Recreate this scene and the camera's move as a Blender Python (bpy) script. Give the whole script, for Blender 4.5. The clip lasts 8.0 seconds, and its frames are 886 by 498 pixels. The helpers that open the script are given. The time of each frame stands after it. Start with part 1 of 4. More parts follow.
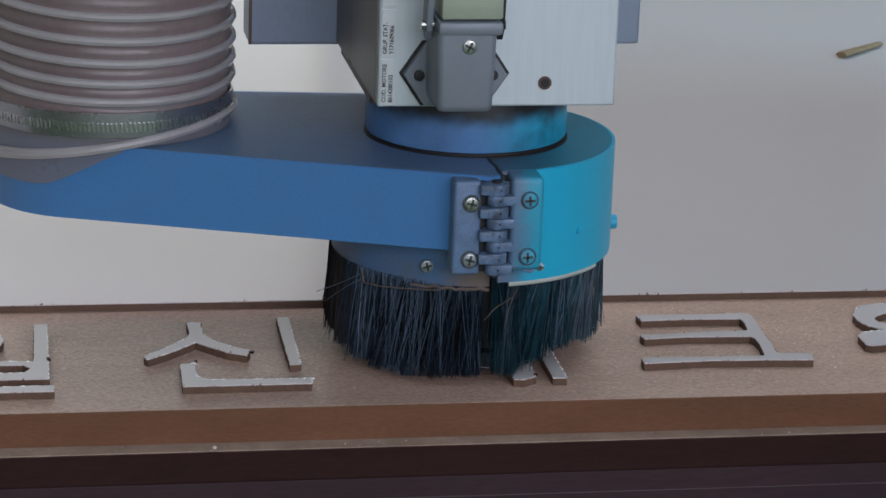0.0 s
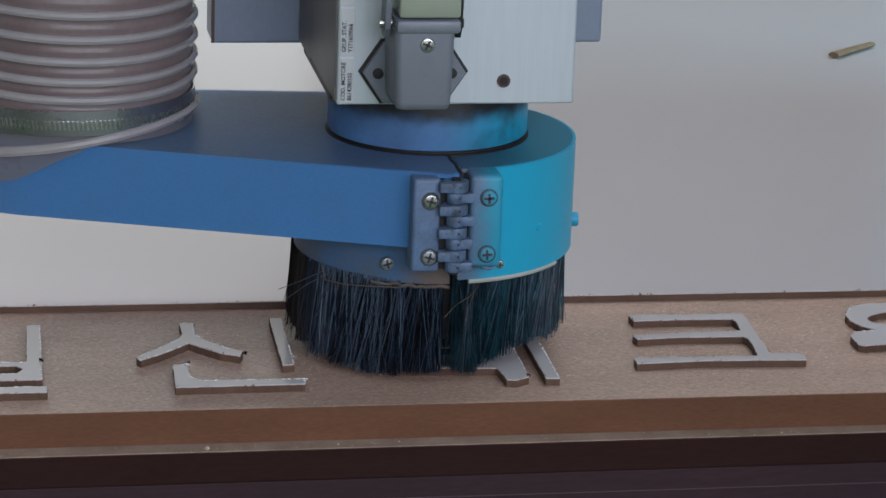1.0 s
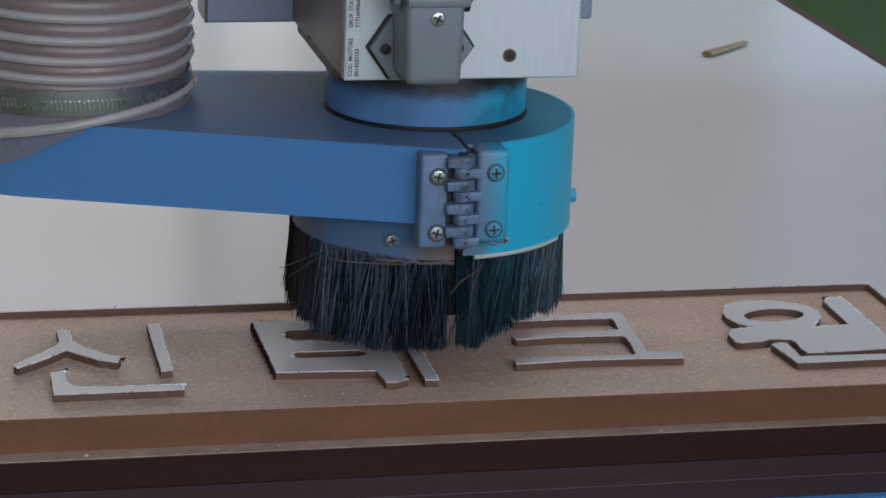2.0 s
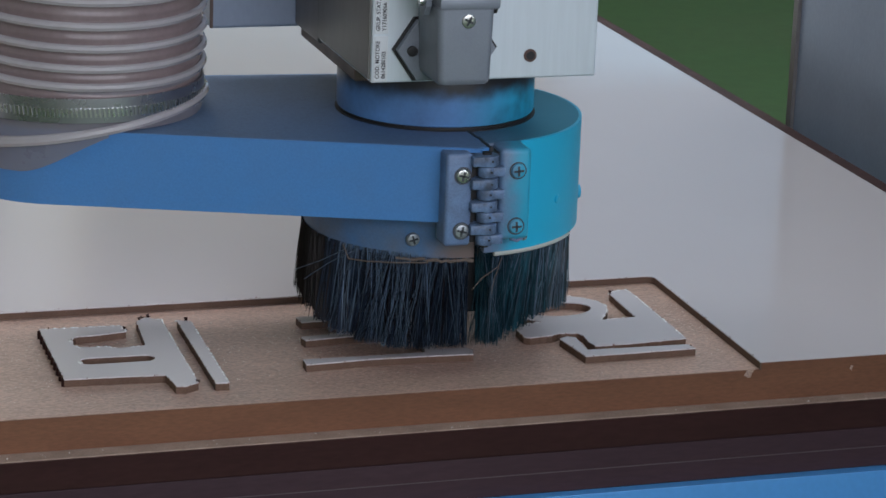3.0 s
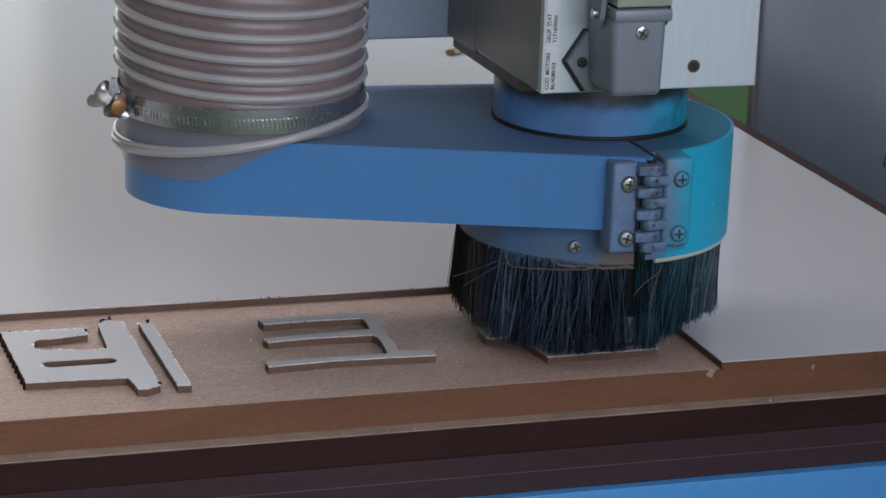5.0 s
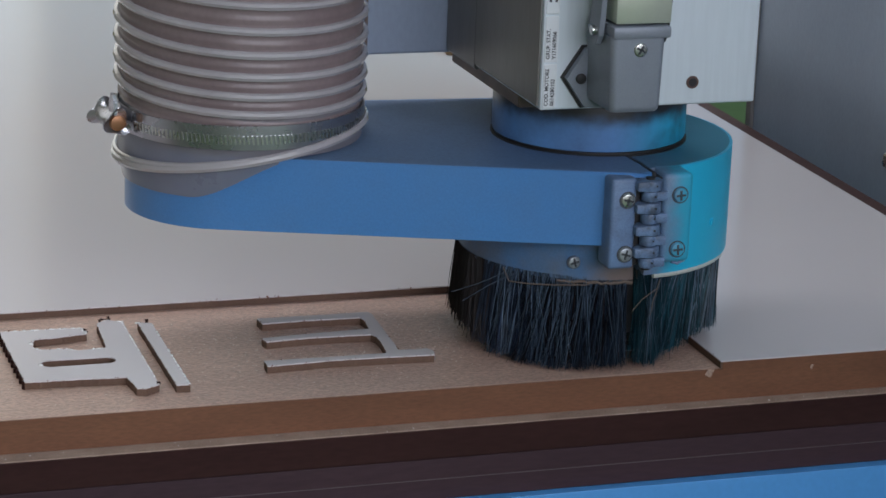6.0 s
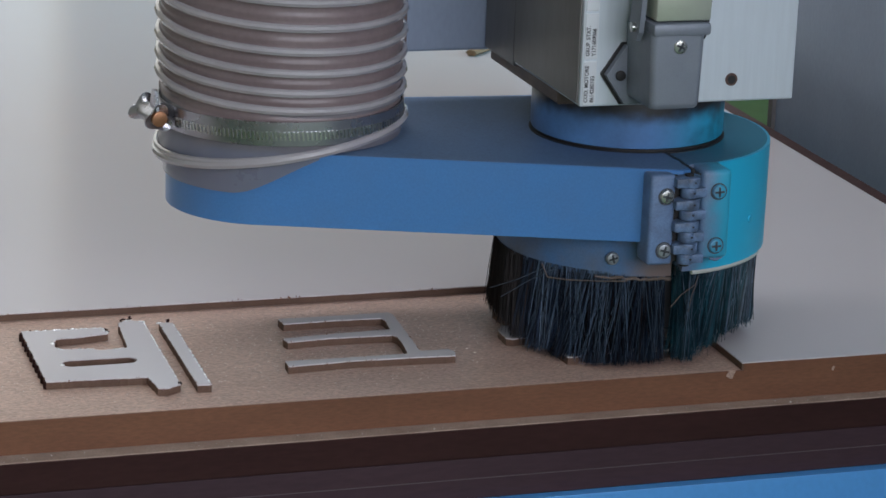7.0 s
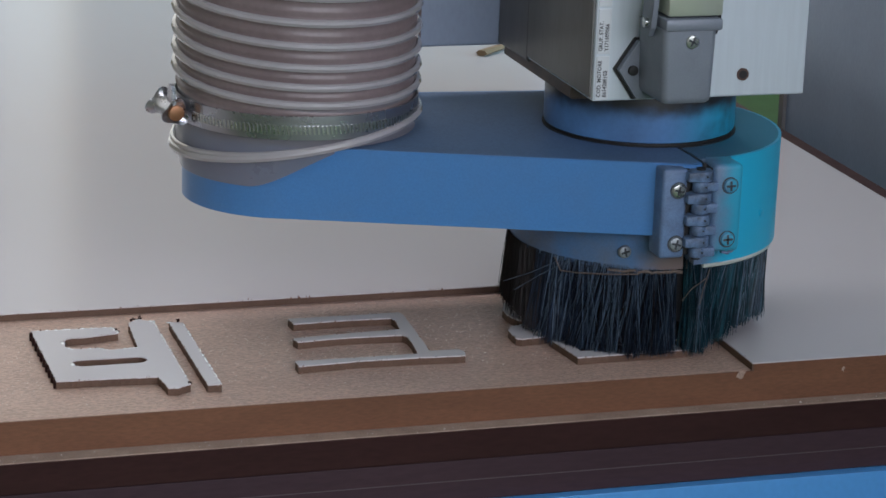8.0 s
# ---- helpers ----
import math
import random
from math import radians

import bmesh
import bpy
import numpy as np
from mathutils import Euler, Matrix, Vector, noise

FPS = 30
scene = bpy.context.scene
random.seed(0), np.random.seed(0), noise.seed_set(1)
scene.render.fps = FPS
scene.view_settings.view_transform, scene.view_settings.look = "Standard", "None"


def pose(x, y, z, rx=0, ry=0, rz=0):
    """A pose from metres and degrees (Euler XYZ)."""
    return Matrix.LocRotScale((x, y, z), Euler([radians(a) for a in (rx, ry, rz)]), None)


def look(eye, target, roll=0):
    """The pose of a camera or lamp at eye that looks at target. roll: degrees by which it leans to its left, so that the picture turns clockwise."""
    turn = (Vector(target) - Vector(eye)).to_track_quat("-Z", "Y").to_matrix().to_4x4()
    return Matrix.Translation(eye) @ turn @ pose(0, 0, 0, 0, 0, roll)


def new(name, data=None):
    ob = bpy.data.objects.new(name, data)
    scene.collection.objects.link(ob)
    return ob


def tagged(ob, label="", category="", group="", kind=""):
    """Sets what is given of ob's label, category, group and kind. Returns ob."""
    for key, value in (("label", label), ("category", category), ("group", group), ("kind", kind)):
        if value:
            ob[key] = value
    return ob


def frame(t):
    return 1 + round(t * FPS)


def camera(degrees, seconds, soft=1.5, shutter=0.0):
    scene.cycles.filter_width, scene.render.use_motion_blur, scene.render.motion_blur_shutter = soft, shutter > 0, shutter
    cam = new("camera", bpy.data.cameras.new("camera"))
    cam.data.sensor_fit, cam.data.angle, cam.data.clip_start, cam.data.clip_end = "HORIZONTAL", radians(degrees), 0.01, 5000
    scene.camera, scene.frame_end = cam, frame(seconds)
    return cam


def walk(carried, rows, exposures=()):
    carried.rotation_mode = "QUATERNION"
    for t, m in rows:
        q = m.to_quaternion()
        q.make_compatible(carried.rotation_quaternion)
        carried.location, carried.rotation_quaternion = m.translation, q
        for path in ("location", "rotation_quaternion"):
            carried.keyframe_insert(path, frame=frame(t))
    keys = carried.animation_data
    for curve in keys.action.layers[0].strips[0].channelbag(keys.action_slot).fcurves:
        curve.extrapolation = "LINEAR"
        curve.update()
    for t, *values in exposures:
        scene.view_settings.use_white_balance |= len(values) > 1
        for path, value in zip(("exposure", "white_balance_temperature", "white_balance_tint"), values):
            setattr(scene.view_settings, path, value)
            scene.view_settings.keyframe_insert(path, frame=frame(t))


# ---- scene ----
cam = camera(18.306, 8.0, soft=1.6)
EYE = (0.0, -1.2338, 0.45)


def aim(yaw, pitch):
    """The camera on its stand: turned about its upright, tilted, leaning two degrees."""
    return pose(*EYE) @ pose(0, 0, 0, 0, 0, yaw) @ pose(0, 0, 0, 90 + pitch) @ pose(0, 0, 0, 0, 0, 2.078)


PAN = [
    (0.0, -10.126, -16.693), (0.5, -10.170, -16.692), (1.0, -10.283, -16.678), (1.2, -10.27, -16.67),
    (1.45, -10.55, -16.65), (2.3, -15.17, -16.47), (2.5, -16.668, -16.436), (2.7, -17.25, -16.40), (3.0, -17.549, -16.374),
    (3.5, -17.746, -16.353), (4.0, -18.207, -16.332), (4.2, -18.20, -16.33), (5.3, -18.44, -16.32), (5.5, -18.452, -16.321),
    (6.0, -18.401, -16.329), (6.5, -18.318, -16.330), (6.7, -18.31, -16.33), (6.9, -18.19, -16.33), (7.0, -17.939, -16.329), (7.1, -17.88, -16.33), (7.5, -17.783, -16.334), (8.0, -17.720, -16.336),
]
walk(cam, [(t, aim(yaw, pitch)) for t, yaw, pitch in PAN], exposures=[(0.0, -0.22), (1.2, -0.22), (2.5, -0.10), (3.5, 0.0), (8.0, 0.0)])

# The tool head: its spindle axis over the board, and the height of the upper hinge screws.
HEAD = [
    (0.0, 0.2486, 0.0779, 0.0955), (0.1, 0.2542, 0.0779, 0.0954), (0.2, 0.2597, 0.0778, 0.0953), (0.3, 0.2637, 0.0780, 0.0952),
    (0.4, 0.2640, 0.0829, 0.0951), (0.5, 0.2629, 0.0833, 0.0951), (0.6, 0.2555, 0.0839, 0.0950), (0.7, 0.2517, 0.0844, 0.0950),
    (0.8, 0.2478, 0.0849, 0.0949), (0.9, 0.2401, 0.0855, 0.0949), (1.0, 0.2338, 0.0857, 0.0949), (1.1, 0.2334, 0.0857, 0.0965),
    (1.2, 0.2338, 0.0857, 0.1026), (1.4, 0.2350, 0.0855, 0.1095), (2.3, 0.3355, 0.0706, 0.1099), (2.5, 0.3573, 0.0694, 0.1097),
    (3.0, 0.4119, 0.0689, 0.1082), (3.5, 0.4692, 0.0635, 0.1080), (3.9, 0.5153, 0.0602, 0.1071), (4.0, 0.5156, 0.0600, 0.1070),
    (4.1, 0.5132, 0.0600, 0.1055), (4.2, 0.5127, 0.0606, 0.1040), (5.3, 0.5163, 0.0612, 0.0993), (5.4, 0.5163, 0.0615, 0.0974),
    (5.5, 0.5164, 0.0621, 0.0954), (5.6, 0.5208, 0.0615, 0.0947), (5.8, 0.5244, 0.0605, 0.0938), (6.0, 0.5161, 0.0610, 0.0931),
    (6.1, 0.5167, 0.0602, 0.0932), (6.2, 0.5215, 0.0600, 0.0932), (6.3, 0.5260, 0.0601, 0.0932), (6.4, 0.5327, 0.0602, 0.0932),
    (6.5, 0.5403, 0.0606, 0.0933), (6.6, 0.5430, 0.0606, 0.0934), (6.8, 0.5440, 0.0630, 0.0936), (6.9, 0.5392, 0.0640, 0.0937),
    (7.0, 0.5271, 0.0654, 0.0938), (7.1, 0.5207, 0.0663, 0.0937), (7.2, 0.5199, 0.0683, 0.0937), (7.3, 0.5202, 0.0712, 0.0937),
    (7.5, 0.5307, 0.0719, 0.0936), (7.7, 0.5418, 0.0737, 0.0936), (8.0, 0.5330, 0.0778, 0.0935),
]

# ---- light ----
world = bpy.data.worlds.new("world")
scene.world = world
world.use_nodes = True
wn = world.node_tree
sky = wn.nodes.new("ShaderNodeTexSky")
sky.sky_type, sky.sun_disc, sky.sun_elevation, sky.sun_rotation = "NISHITA", False, radians(35), radians(140)
wn.links.new(sky.outputs[0], wn.nodes["Background"].inputs[0])
wn.nodes["Background"].inputs[1].default_value = 0.1


def area(name, eye, target, sx, sy, power, colour):
    data = bpy.data.lights.new(name, "AREA")
    data.shape, data.size, data.size_y, data.energy, data.color = "RECTANGLE", sx, sy, power, colour
    ob = new(name, data)
    ob.matrix_world = look(eye, target)
    return ob


# Daylight at back and side windows; front, high, corner and overhead fills are added.
area("back_window_light", (-1.90, 8.75, 2.7), (-1.90, 0, 2.7), 6.4, 3.0, 63, (1.0, 0.89, 0.68))
area("back_slit_light", (1.57, 8.75, 2.7), (1.57, 0, 2.7), 0.30, 3.0, 1.8, (1.0, 0.87, 0.60))
area("back_high_fill", (2.10, 8.75, 3.65), (2.10, 0, 3.65), 0.60, 1.1, 3.6, (0.98, 0.95, 0.92))
area("back_corner_fill", (4.75, 8.75, 1.9), (4.75, 0, 1.9), 2.2, 2.6, 3.0, (0.62, 0.80, 1.0))
area("side_window_light", (5.85, -1.2, 1.6), (0, -1.2, 1.0), 4.0, 2.4, 350, (0.37, 0.76, 1.0))
area("front_fill", (1.2, -4.85, 1.75), (0.9, 0, 0.35), 5.4, 1.9, 195, (0.88, 0.88, 1.0))
area("overhead_fill_near", (0.6, -2.4, 4.3), (0.6, -2.4, 0), 6.5, 1.6, 30, (0.92, 0.93, 1.0))
area("overhead_fill_far", (0.6, 2.6, 4.3), (0.6, 2.6, 0), 6.5, 1.4, 142, (0.96, 0.94, 0.99))


# ---- materials ----
def material(name, colour, rough=0.5, metal=0.0, second=None, scale=40.0, amount=0.5, grain=0.0, grain_scale=400.0,
             stretch=(1, 1, 1), coat=0.0, bump=0.0, rough_var=0.1, spec=0.5, island=0.0):
    """A surface with colour varied at two scales, uneven gloss and fine relief, in object space metres."""
    m = bpy.data.materials.new(name)
    m.use_nodes = True
    nt = m.node_tree
    p = nt.nodes["Principled BSDF"]
    N, L = nt.nodes.new, nt.links.new
    geo = N("ShaderNodeTexCoord")
    mp = N("ShaderNodeMapping")
    mp.inputs["Scale"].default_value = stretch
    L(geo.outputs["Object"], mp.inputs[0])
    n1 = N("ShaderNodeTexNoise")
    n1.inputs["Scale"].default_value, n1.inputs["Detail"].default_value, n1.inputs["Roughness"].default_value = scale, 5, 0.6
    L(mp.outputs[0], n1.inputs["Vector"])
    n2 = N("ShaderNodeTexNoise")
    n2.inputs["Scale"].default_value, n2.inputs["Detail"].default_value = grain_scale, 3
    L(mp.outputs[0], n2.inputs["Vector"])
    ramp = N("ShaderNodeMapRange")
    ramp.inputs[1].default_value, ramp.inputs[2].default_value = 0.35, 0.68
    ramp.inputs[3].default_value, ramp.inputs[4].default_value = 0.0, amount
    L(n1.outputs["Fac"], ramp.inputs[0])
    mix = N("ShaderNodeMix")
    mix.data_type = "RGBA"
    mix.inputs[6].default_value = (*colour, 1)
    mix.inputs[7].default_value = (*(second or colour), 1)
    L(ramp.outputs[0], mix.inputs[0])
    out = mix.outputs[2]
    if grain:
        r2 = N("ShaderNodeMapRange")
        r2.inputs[1].default_value, r2.inputs[2].default_value = 0.3, 0.7
        r2.inputs[3].default_value, r2.inputs[4].default_value = 1 - grain, 1 + grain
        L(n2.outputs["Fac"], r2.inputs[0])
        mul = N("ShaderNodeVectorMath")
        mul.operation = "MULTIPLY"
        L(out, mul.inputs[0])
        L(r2.outputs[0], mul.inputs[1])
        out = mul.outputs[0]
    if island:
        g = N("ShaderNodeNewGeometry")
        r3 = N("ShaderNodeMapRange")
        r3.inputs[3].default_value, r3.inputs[4].default_value = 1 - island, 1 + island
        L(g.outputs["Random Per Island"], r3.inputs[0])
        mul = N("ShaderNodeVectorMath")
        mul.operation = "MULTIPLY"
        L(out, mul.inputs[0])
        L(r3.outputs[0], mul.inputs[1])
        out = mul.outputs[0]
    L(out, p.inputs["Base Color"])
    rr = N("ShaderNodeMapRange")
    rr.inputs[3].default_value, rr.inputs[4].default_value = max(0.02, rough - rough_var), min(1, rough + rough_var)
    L(n1.outputs["Fac"], rr.inputs[0])
    L(rr.outputs[0], p.inputs["Roughness"])
    p.inputs["Metallic"].default_value = metal
    p.inputs["Coat Weight"].default_value = coat
    p.inputs["Specular IOR Level"].default_value = spec
    if bump:
        b = N("ShaderNodeBump")
        b.inputs["Strength"].default_value, b.inputs["Distance"].default_value = 1.0, bump
        L(n2.outputs["Fac"], b.inputs["Height"])
        L(b.outputs[0], p.inputs["Normal"])
    return m


M_LAM = material("white_laminate", (0.56, 0.525, 0.54), 0.14, spec=0.19, second=(0.525, 0.49, 0.50), scale=3, amount=0.5, rough_var=0.015)
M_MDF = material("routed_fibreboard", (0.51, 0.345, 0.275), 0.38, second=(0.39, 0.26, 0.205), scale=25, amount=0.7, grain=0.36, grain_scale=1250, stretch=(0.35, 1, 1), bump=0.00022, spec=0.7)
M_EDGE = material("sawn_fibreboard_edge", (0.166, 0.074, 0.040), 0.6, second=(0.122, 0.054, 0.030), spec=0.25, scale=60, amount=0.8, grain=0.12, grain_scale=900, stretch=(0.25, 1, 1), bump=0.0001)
# Fibreboard of the pocket again, about a quarter as bright, for upright faces.
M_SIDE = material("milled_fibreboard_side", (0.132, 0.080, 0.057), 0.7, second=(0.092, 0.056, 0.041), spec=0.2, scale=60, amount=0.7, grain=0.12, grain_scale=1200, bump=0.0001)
M_DUSTY = material("dusty_brown_board", (0.38, 0.27, 0.215), 0.75, second=(0.24, 0.16, 0.125), scale=60, amount=0.8, grain=0.3, grain_scale=1500, bump=0.0003)
M_DARK = material("dark_brown_board_edge", (0.034, 0.0146, 0.0134), 0.75, spec=0.1, second=(0.026, 0.0118, 0.0108), scale=30, amount=0.8, grain=0.1, grain_scale=500, stretch=(0.25, 1, 1))
M_STRIP = material("reddish_brown_board", (0.068, 0.034, 0.034), 0.6, second=(0.048, 0.026, 0.027), scale=30, amount=0.8, grain=0.15, grain_scale=500, spec=0.2)
M_PLUM = material("plum_brown_table_edge", (0.048, 0.027, 0.033), 0.6, spec=0.15, second=(0.036, 0.021, 0.026), scale=20, amount=0.8, grain=0.12, grain_scale=500, stretch=(0.2, 1, 1))
M_LINE = material("pale_edge_line", (0.085, 0.062, 0.068), 0.5)
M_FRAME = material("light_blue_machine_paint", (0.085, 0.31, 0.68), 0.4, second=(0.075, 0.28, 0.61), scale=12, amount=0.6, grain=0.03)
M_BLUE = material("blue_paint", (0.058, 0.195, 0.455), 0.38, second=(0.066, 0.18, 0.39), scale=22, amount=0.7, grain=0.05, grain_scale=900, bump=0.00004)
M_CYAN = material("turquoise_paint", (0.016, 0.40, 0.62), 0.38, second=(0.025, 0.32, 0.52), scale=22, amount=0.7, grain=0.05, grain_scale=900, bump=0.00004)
M_BLUETOP = material("greyed_blue_paint", (0.085, 0.150, 0.275), 0.5, second=(0.10, 0.150, 0.24), scale=18, amount=0.8, grain=0.12, grain_scale=700, spec=0.3)
M_CYANTOP = material("greyed_turquoise_paint", (0.035, 0.185, 0.275), 0.55, second=(0.05, 0.165, 0.24), scale=18, amount=0.8, grain=0.12, grain_scale=700, spec=0.3)
M_SPECK = material("pale_wood_dust", (0.74, 0.68, 0.63), 0.6)
# White, strongly coated tone that carries the glints of the laminate's edge.
M_WHITE = material("glint_white_laminate", (0.8, 0.8, 0.8), 0.12, spec=1.0, coat=1.0)
M_WHITE.node_tree.nodes["Principled BSDF"].inputs["Coat IOR"].default_value = 2.2
M_HINGE = material("greyblue_painted_metal", (0.125, 0.205, 0.355), 0.45, second=(0.085, 0.12, 0.2), scale=120, amount=0.7, grain=0.12, grain_scale=1400, bump=0.00008)
M_ALU = material("brushed_aluminium", (0.60, 0.66, 0.715), 0.42, 0.35, second=(0.545, 0.60, 0.65), scale=20, amount=0.5, grain=0.03, grain_scale=500, stretch=(1, 1, 0.06), rough_var=0.08)
M_GREY = material("grey_anodised_metal", (0.215, 0.205, 0.20), 0.5, 0.4, second=(0.165, 0.155, 0.15), scale=14, amount=0.7, grain=0.05, stretch=(1, 1, 0.2))
M_SLATE = material("slate_grey_painted_steel", (0.27, 0.325, 0.42), 0.42, 0.1, second=(0.215, 0.26, 0.34), scale=9, amount=0.7, grain=0.04, stretch=(1, 1, 0.5))
M_FLANGE = material("stained_brown_metal", (0.13, 0.09, 0.075), 0.55, 0.4, second=(0.08, 0.07, 0.07), scale=50, amount=0.8)
M_CONN = material("grey_cast_housing", (0.20, 0.225, 0.265), 0.5, 0.2, second=(0.175, 0.195, 0.235), scale=70, amount=0.7, grain=0.06, grain_scale=1500, bump=0.00006)
M_BLACK = material("black_rubber", (0.012, 0.012, 0.013), 0.6)
M_PALE = material("pale_green_plated_lever", (0.52, 0.56, 0.47), 0.35, 0.5, second=(0.42, 0.45, 0.38), scale=60, amount=0.6)
M_STEEL = material("zinc_plated_steel", (0.62, 0.62, 0.60), 0.28, 1.0, second=(0.45, 0.45, 0.44), scale=160, amount=0.6)
M_SCREW = material("dull_zinc_screw", (0.40, 0.43, 0.46), 0.4, 0.75, second=(0.22, 0.25, 0.29), scale=260, amount=0.8, grain=0.15, grain_scale=1800)
M_SLOT = material("dark_screw_slot", (0.05, 0.055, 0.065), 0.7)
M_BAND = material("galvanised_band", (0.42, 0.42, 0.46), 0.28, 0.9, second=(0.30, 0.30, 0.335), scale=60, amount=0.7)
M_COPPER = material("brassy_screw", (0.30, 0.15, 0.08), 0.4, 0.7, second=(0.3, 0.13, 0.06), scale=200, amount=0.6)
M_LABEL = material("white_label", (0.60, 0.63, 0.66), 0.5, second=(0.55, 0.58, 0.6), scale=90, amount=0.5)
M_INK = material("black_ink", (0.03, 0.03, 0.035), 0.6)
M_FILM = material("mauve_hose_film", (0.205, 0.160, 0.162), 0.40, second=(0.155, 0.115, 0.118), scale=26, amount=0.8, grain=0.05, spec=0.4, coat=0.12)
M_WIRE = material("white_plastic_coil", (0.35, 0.33, 0.345), 0.2, second=(0.27, 0.25, 0.265), scale=40, amount=0.6, coat=0.8)
M_CUFF = material("clear_grey_hose_end", (0.25, 0.235, 0.26), 0.3, second=(0.2, 0.2, 0.235), scale=25, amount=0.7, coat=0.3)
M_CUFF.node_tree.nodes["Principled BSDF"].inputs["Alpha"].default_value = 0.62
M_HAIRL = material("pale_blue_bristle", (0.048, 0.075, 0.118), 0.4, second=(0.09, 0.125, 0.17), scale=60, amount=0.8, island=0.6, spec=0.4)
M_HAIR = material("blueblack_bristle", (0.008, 0.012, 0.021), 0.45, second=(0.017, 0.030, 0.057), scale=60, amount=0.9, island=0.9, spec=0.25)
M_HAIRC = material("tealblack_bristle", (0.006, 0.016, 0.025), 0.40, second=(0.015, 0.064, 0.090), scale=60, amount=0.9, island=0.85, spec=0.3)
M_HAIRB = material("brownblack_bristle", (0.008, 0.0055, 0.0055), 0.5, second=(0.018, 0.012, 0.0115), scale=60, amount=0.8, island=0.7, spec=0.2)
M_CORE = material("brush_core", (0.006, 0.007, 0.009), 0.9)
M_TAN = material("tan_glue_and_fibre", (0.15, 0.118, 0.10), 0.8, second=(0.09, 0.065, 0.052), scale=200, amount=0.8, grain=0.2, grain_scale=1500)
M_FELT = material("pale_felt", (0.45, 0.48, 0.45), 0.9)
M_RUST = material("rusty_hole_rim", (0.10, 0.058, 0.05), 0.6, 0.3)
M_GREEN = material("green_floor_paint", (0.042, 0.095, 0.028), 0.6, spec=0.2, second=(0.065, 0.10, 0.045), scale=1.2, amount=0.8, grain=0.06, grain_scale=30)
M_WALL = material("warm_plaster", (0.48, 0.41, 0.30), 0.8, second=(0.44, 0.37, 0.27), scale=2, amount=0.6, grain=0.04, grain_scale=60)
M_CEIL = material("white_ceiling_board", (0.6, 0.6, 0.58), 0.9, second=(0.55, 0.55, 0.54), scale=1, amount=0.6)
M_CHIP = material("wood_splinter", (0.26, 0.175, 0.10), 0.7, second=(0.18, 0.115, 0.06), scale=200, amount=0.8, stretch=(0.2, 1, 1))


def sprayed(m, axis, lo, hi, colour, ragged_edge=0.006):
    """Adds a second colour that fades in along an axis of the part, with an uneven edge."""
    nt = m.node_tree
    N, L = nt.nodes.new, nt.links.new
    p = nt.nodes["Principled BSDF"]
    src = p.inputs["Base Color"].links[0].from_socket
    tc, sep, nz, add, mr, mix = N("ShaderNodeTexCoord"), N("ShaderNodeSeparateXYZ"), N("ShaderNodeTexNoise"), N("ShaderNodeMath"), N("ShaderNodeMapRange"), N("ShaderNodeMix")
    L(tc.outputs["Object"], sep.inputs[0])
    L(tc.outputs["Object"], nz.inputs["Vector"])
    nz.inputs["Scale"].default_value, nz.inputs["Detail"].default_value = 110.0, 4.0
    add.operation = "MULTIPLY_ADD"
    add.inputs[1].default_value = ragged_edge * 2
    L(nz.outputs[0], add.inputs[0])
    L(sep.outputs[axis], add.inputs[2])
    mr.interpolation_type = "SMOOTHSTEP"
    mr.inputs[1].default_value, mr.inputs[2].default_value = lo + ragged_edge, hi + ragged_edge
    L(add.outputs[0], mr.inputs[0])
    mix.data_type = "RGBA"
    mix.inputs[7].default_value = (*colour, 1)
    L(mr.outputs[0], mix.inputs[0])
    L(src, mix.inputs[6])
    L(mix.outputs[2], p.inputs["Base Color"])
    return m


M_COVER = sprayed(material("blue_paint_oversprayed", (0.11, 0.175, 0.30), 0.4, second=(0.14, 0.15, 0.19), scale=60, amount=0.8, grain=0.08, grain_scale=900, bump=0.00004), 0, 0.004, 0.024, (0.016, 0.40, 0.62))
M_COVERTOP = sprayed(material("greyed_blue_paint_oversprayed", (0.060, 0.125, 0.215), 0.55, second=(0.075, 0.125, 0.19), scale=18, amount=0.8, grain=0.12, grain_scale=700, spec=0.3), 0, 0.0, 0.045, (0.030, 0.205, 0.30))
M_LEAF = sprayed(material("greyblue_leaf_oversprayed", (0.115, 0.20, 0.33), 0.45, second=(0.10, 0.14, 0.21), scale=120, amount=0.7, grain=0.12, grain_scale=1400, bump=0.00008), 0, 0.005, 0.019, (0.022, 0.31, 0.47))
M_RING = sprayed(material("worn_blue_ring", (0.055, 0.155, 0.33), 0.5, second=(0.11, 0.125, 0.15), scale=28, amount=0.8, grain=0.08, grain_scale=900), 0, -0.030, -0.004, (0.15, 0.112, 0.105), 0.010)
M_COVERRING = sprayed(material("worn_ring_under_cover", (0.15, 0.125, 0.125), 0.5, second=(0.10, 0.12, 0.15), scale=60, amount=0.8, grain=0.1, grain_scale=900), 0, 0.010, 0.030, (0.10, 0.30, 0.38))
M_GRIME = material("grimy_painted_metal", (0.125, 0.20, 0.34), 0.45, second=(0.022, 0.022, 0.026), scale=150, amount=0.75, grain=0.15, grain_scale=1400, bump=0.00012)


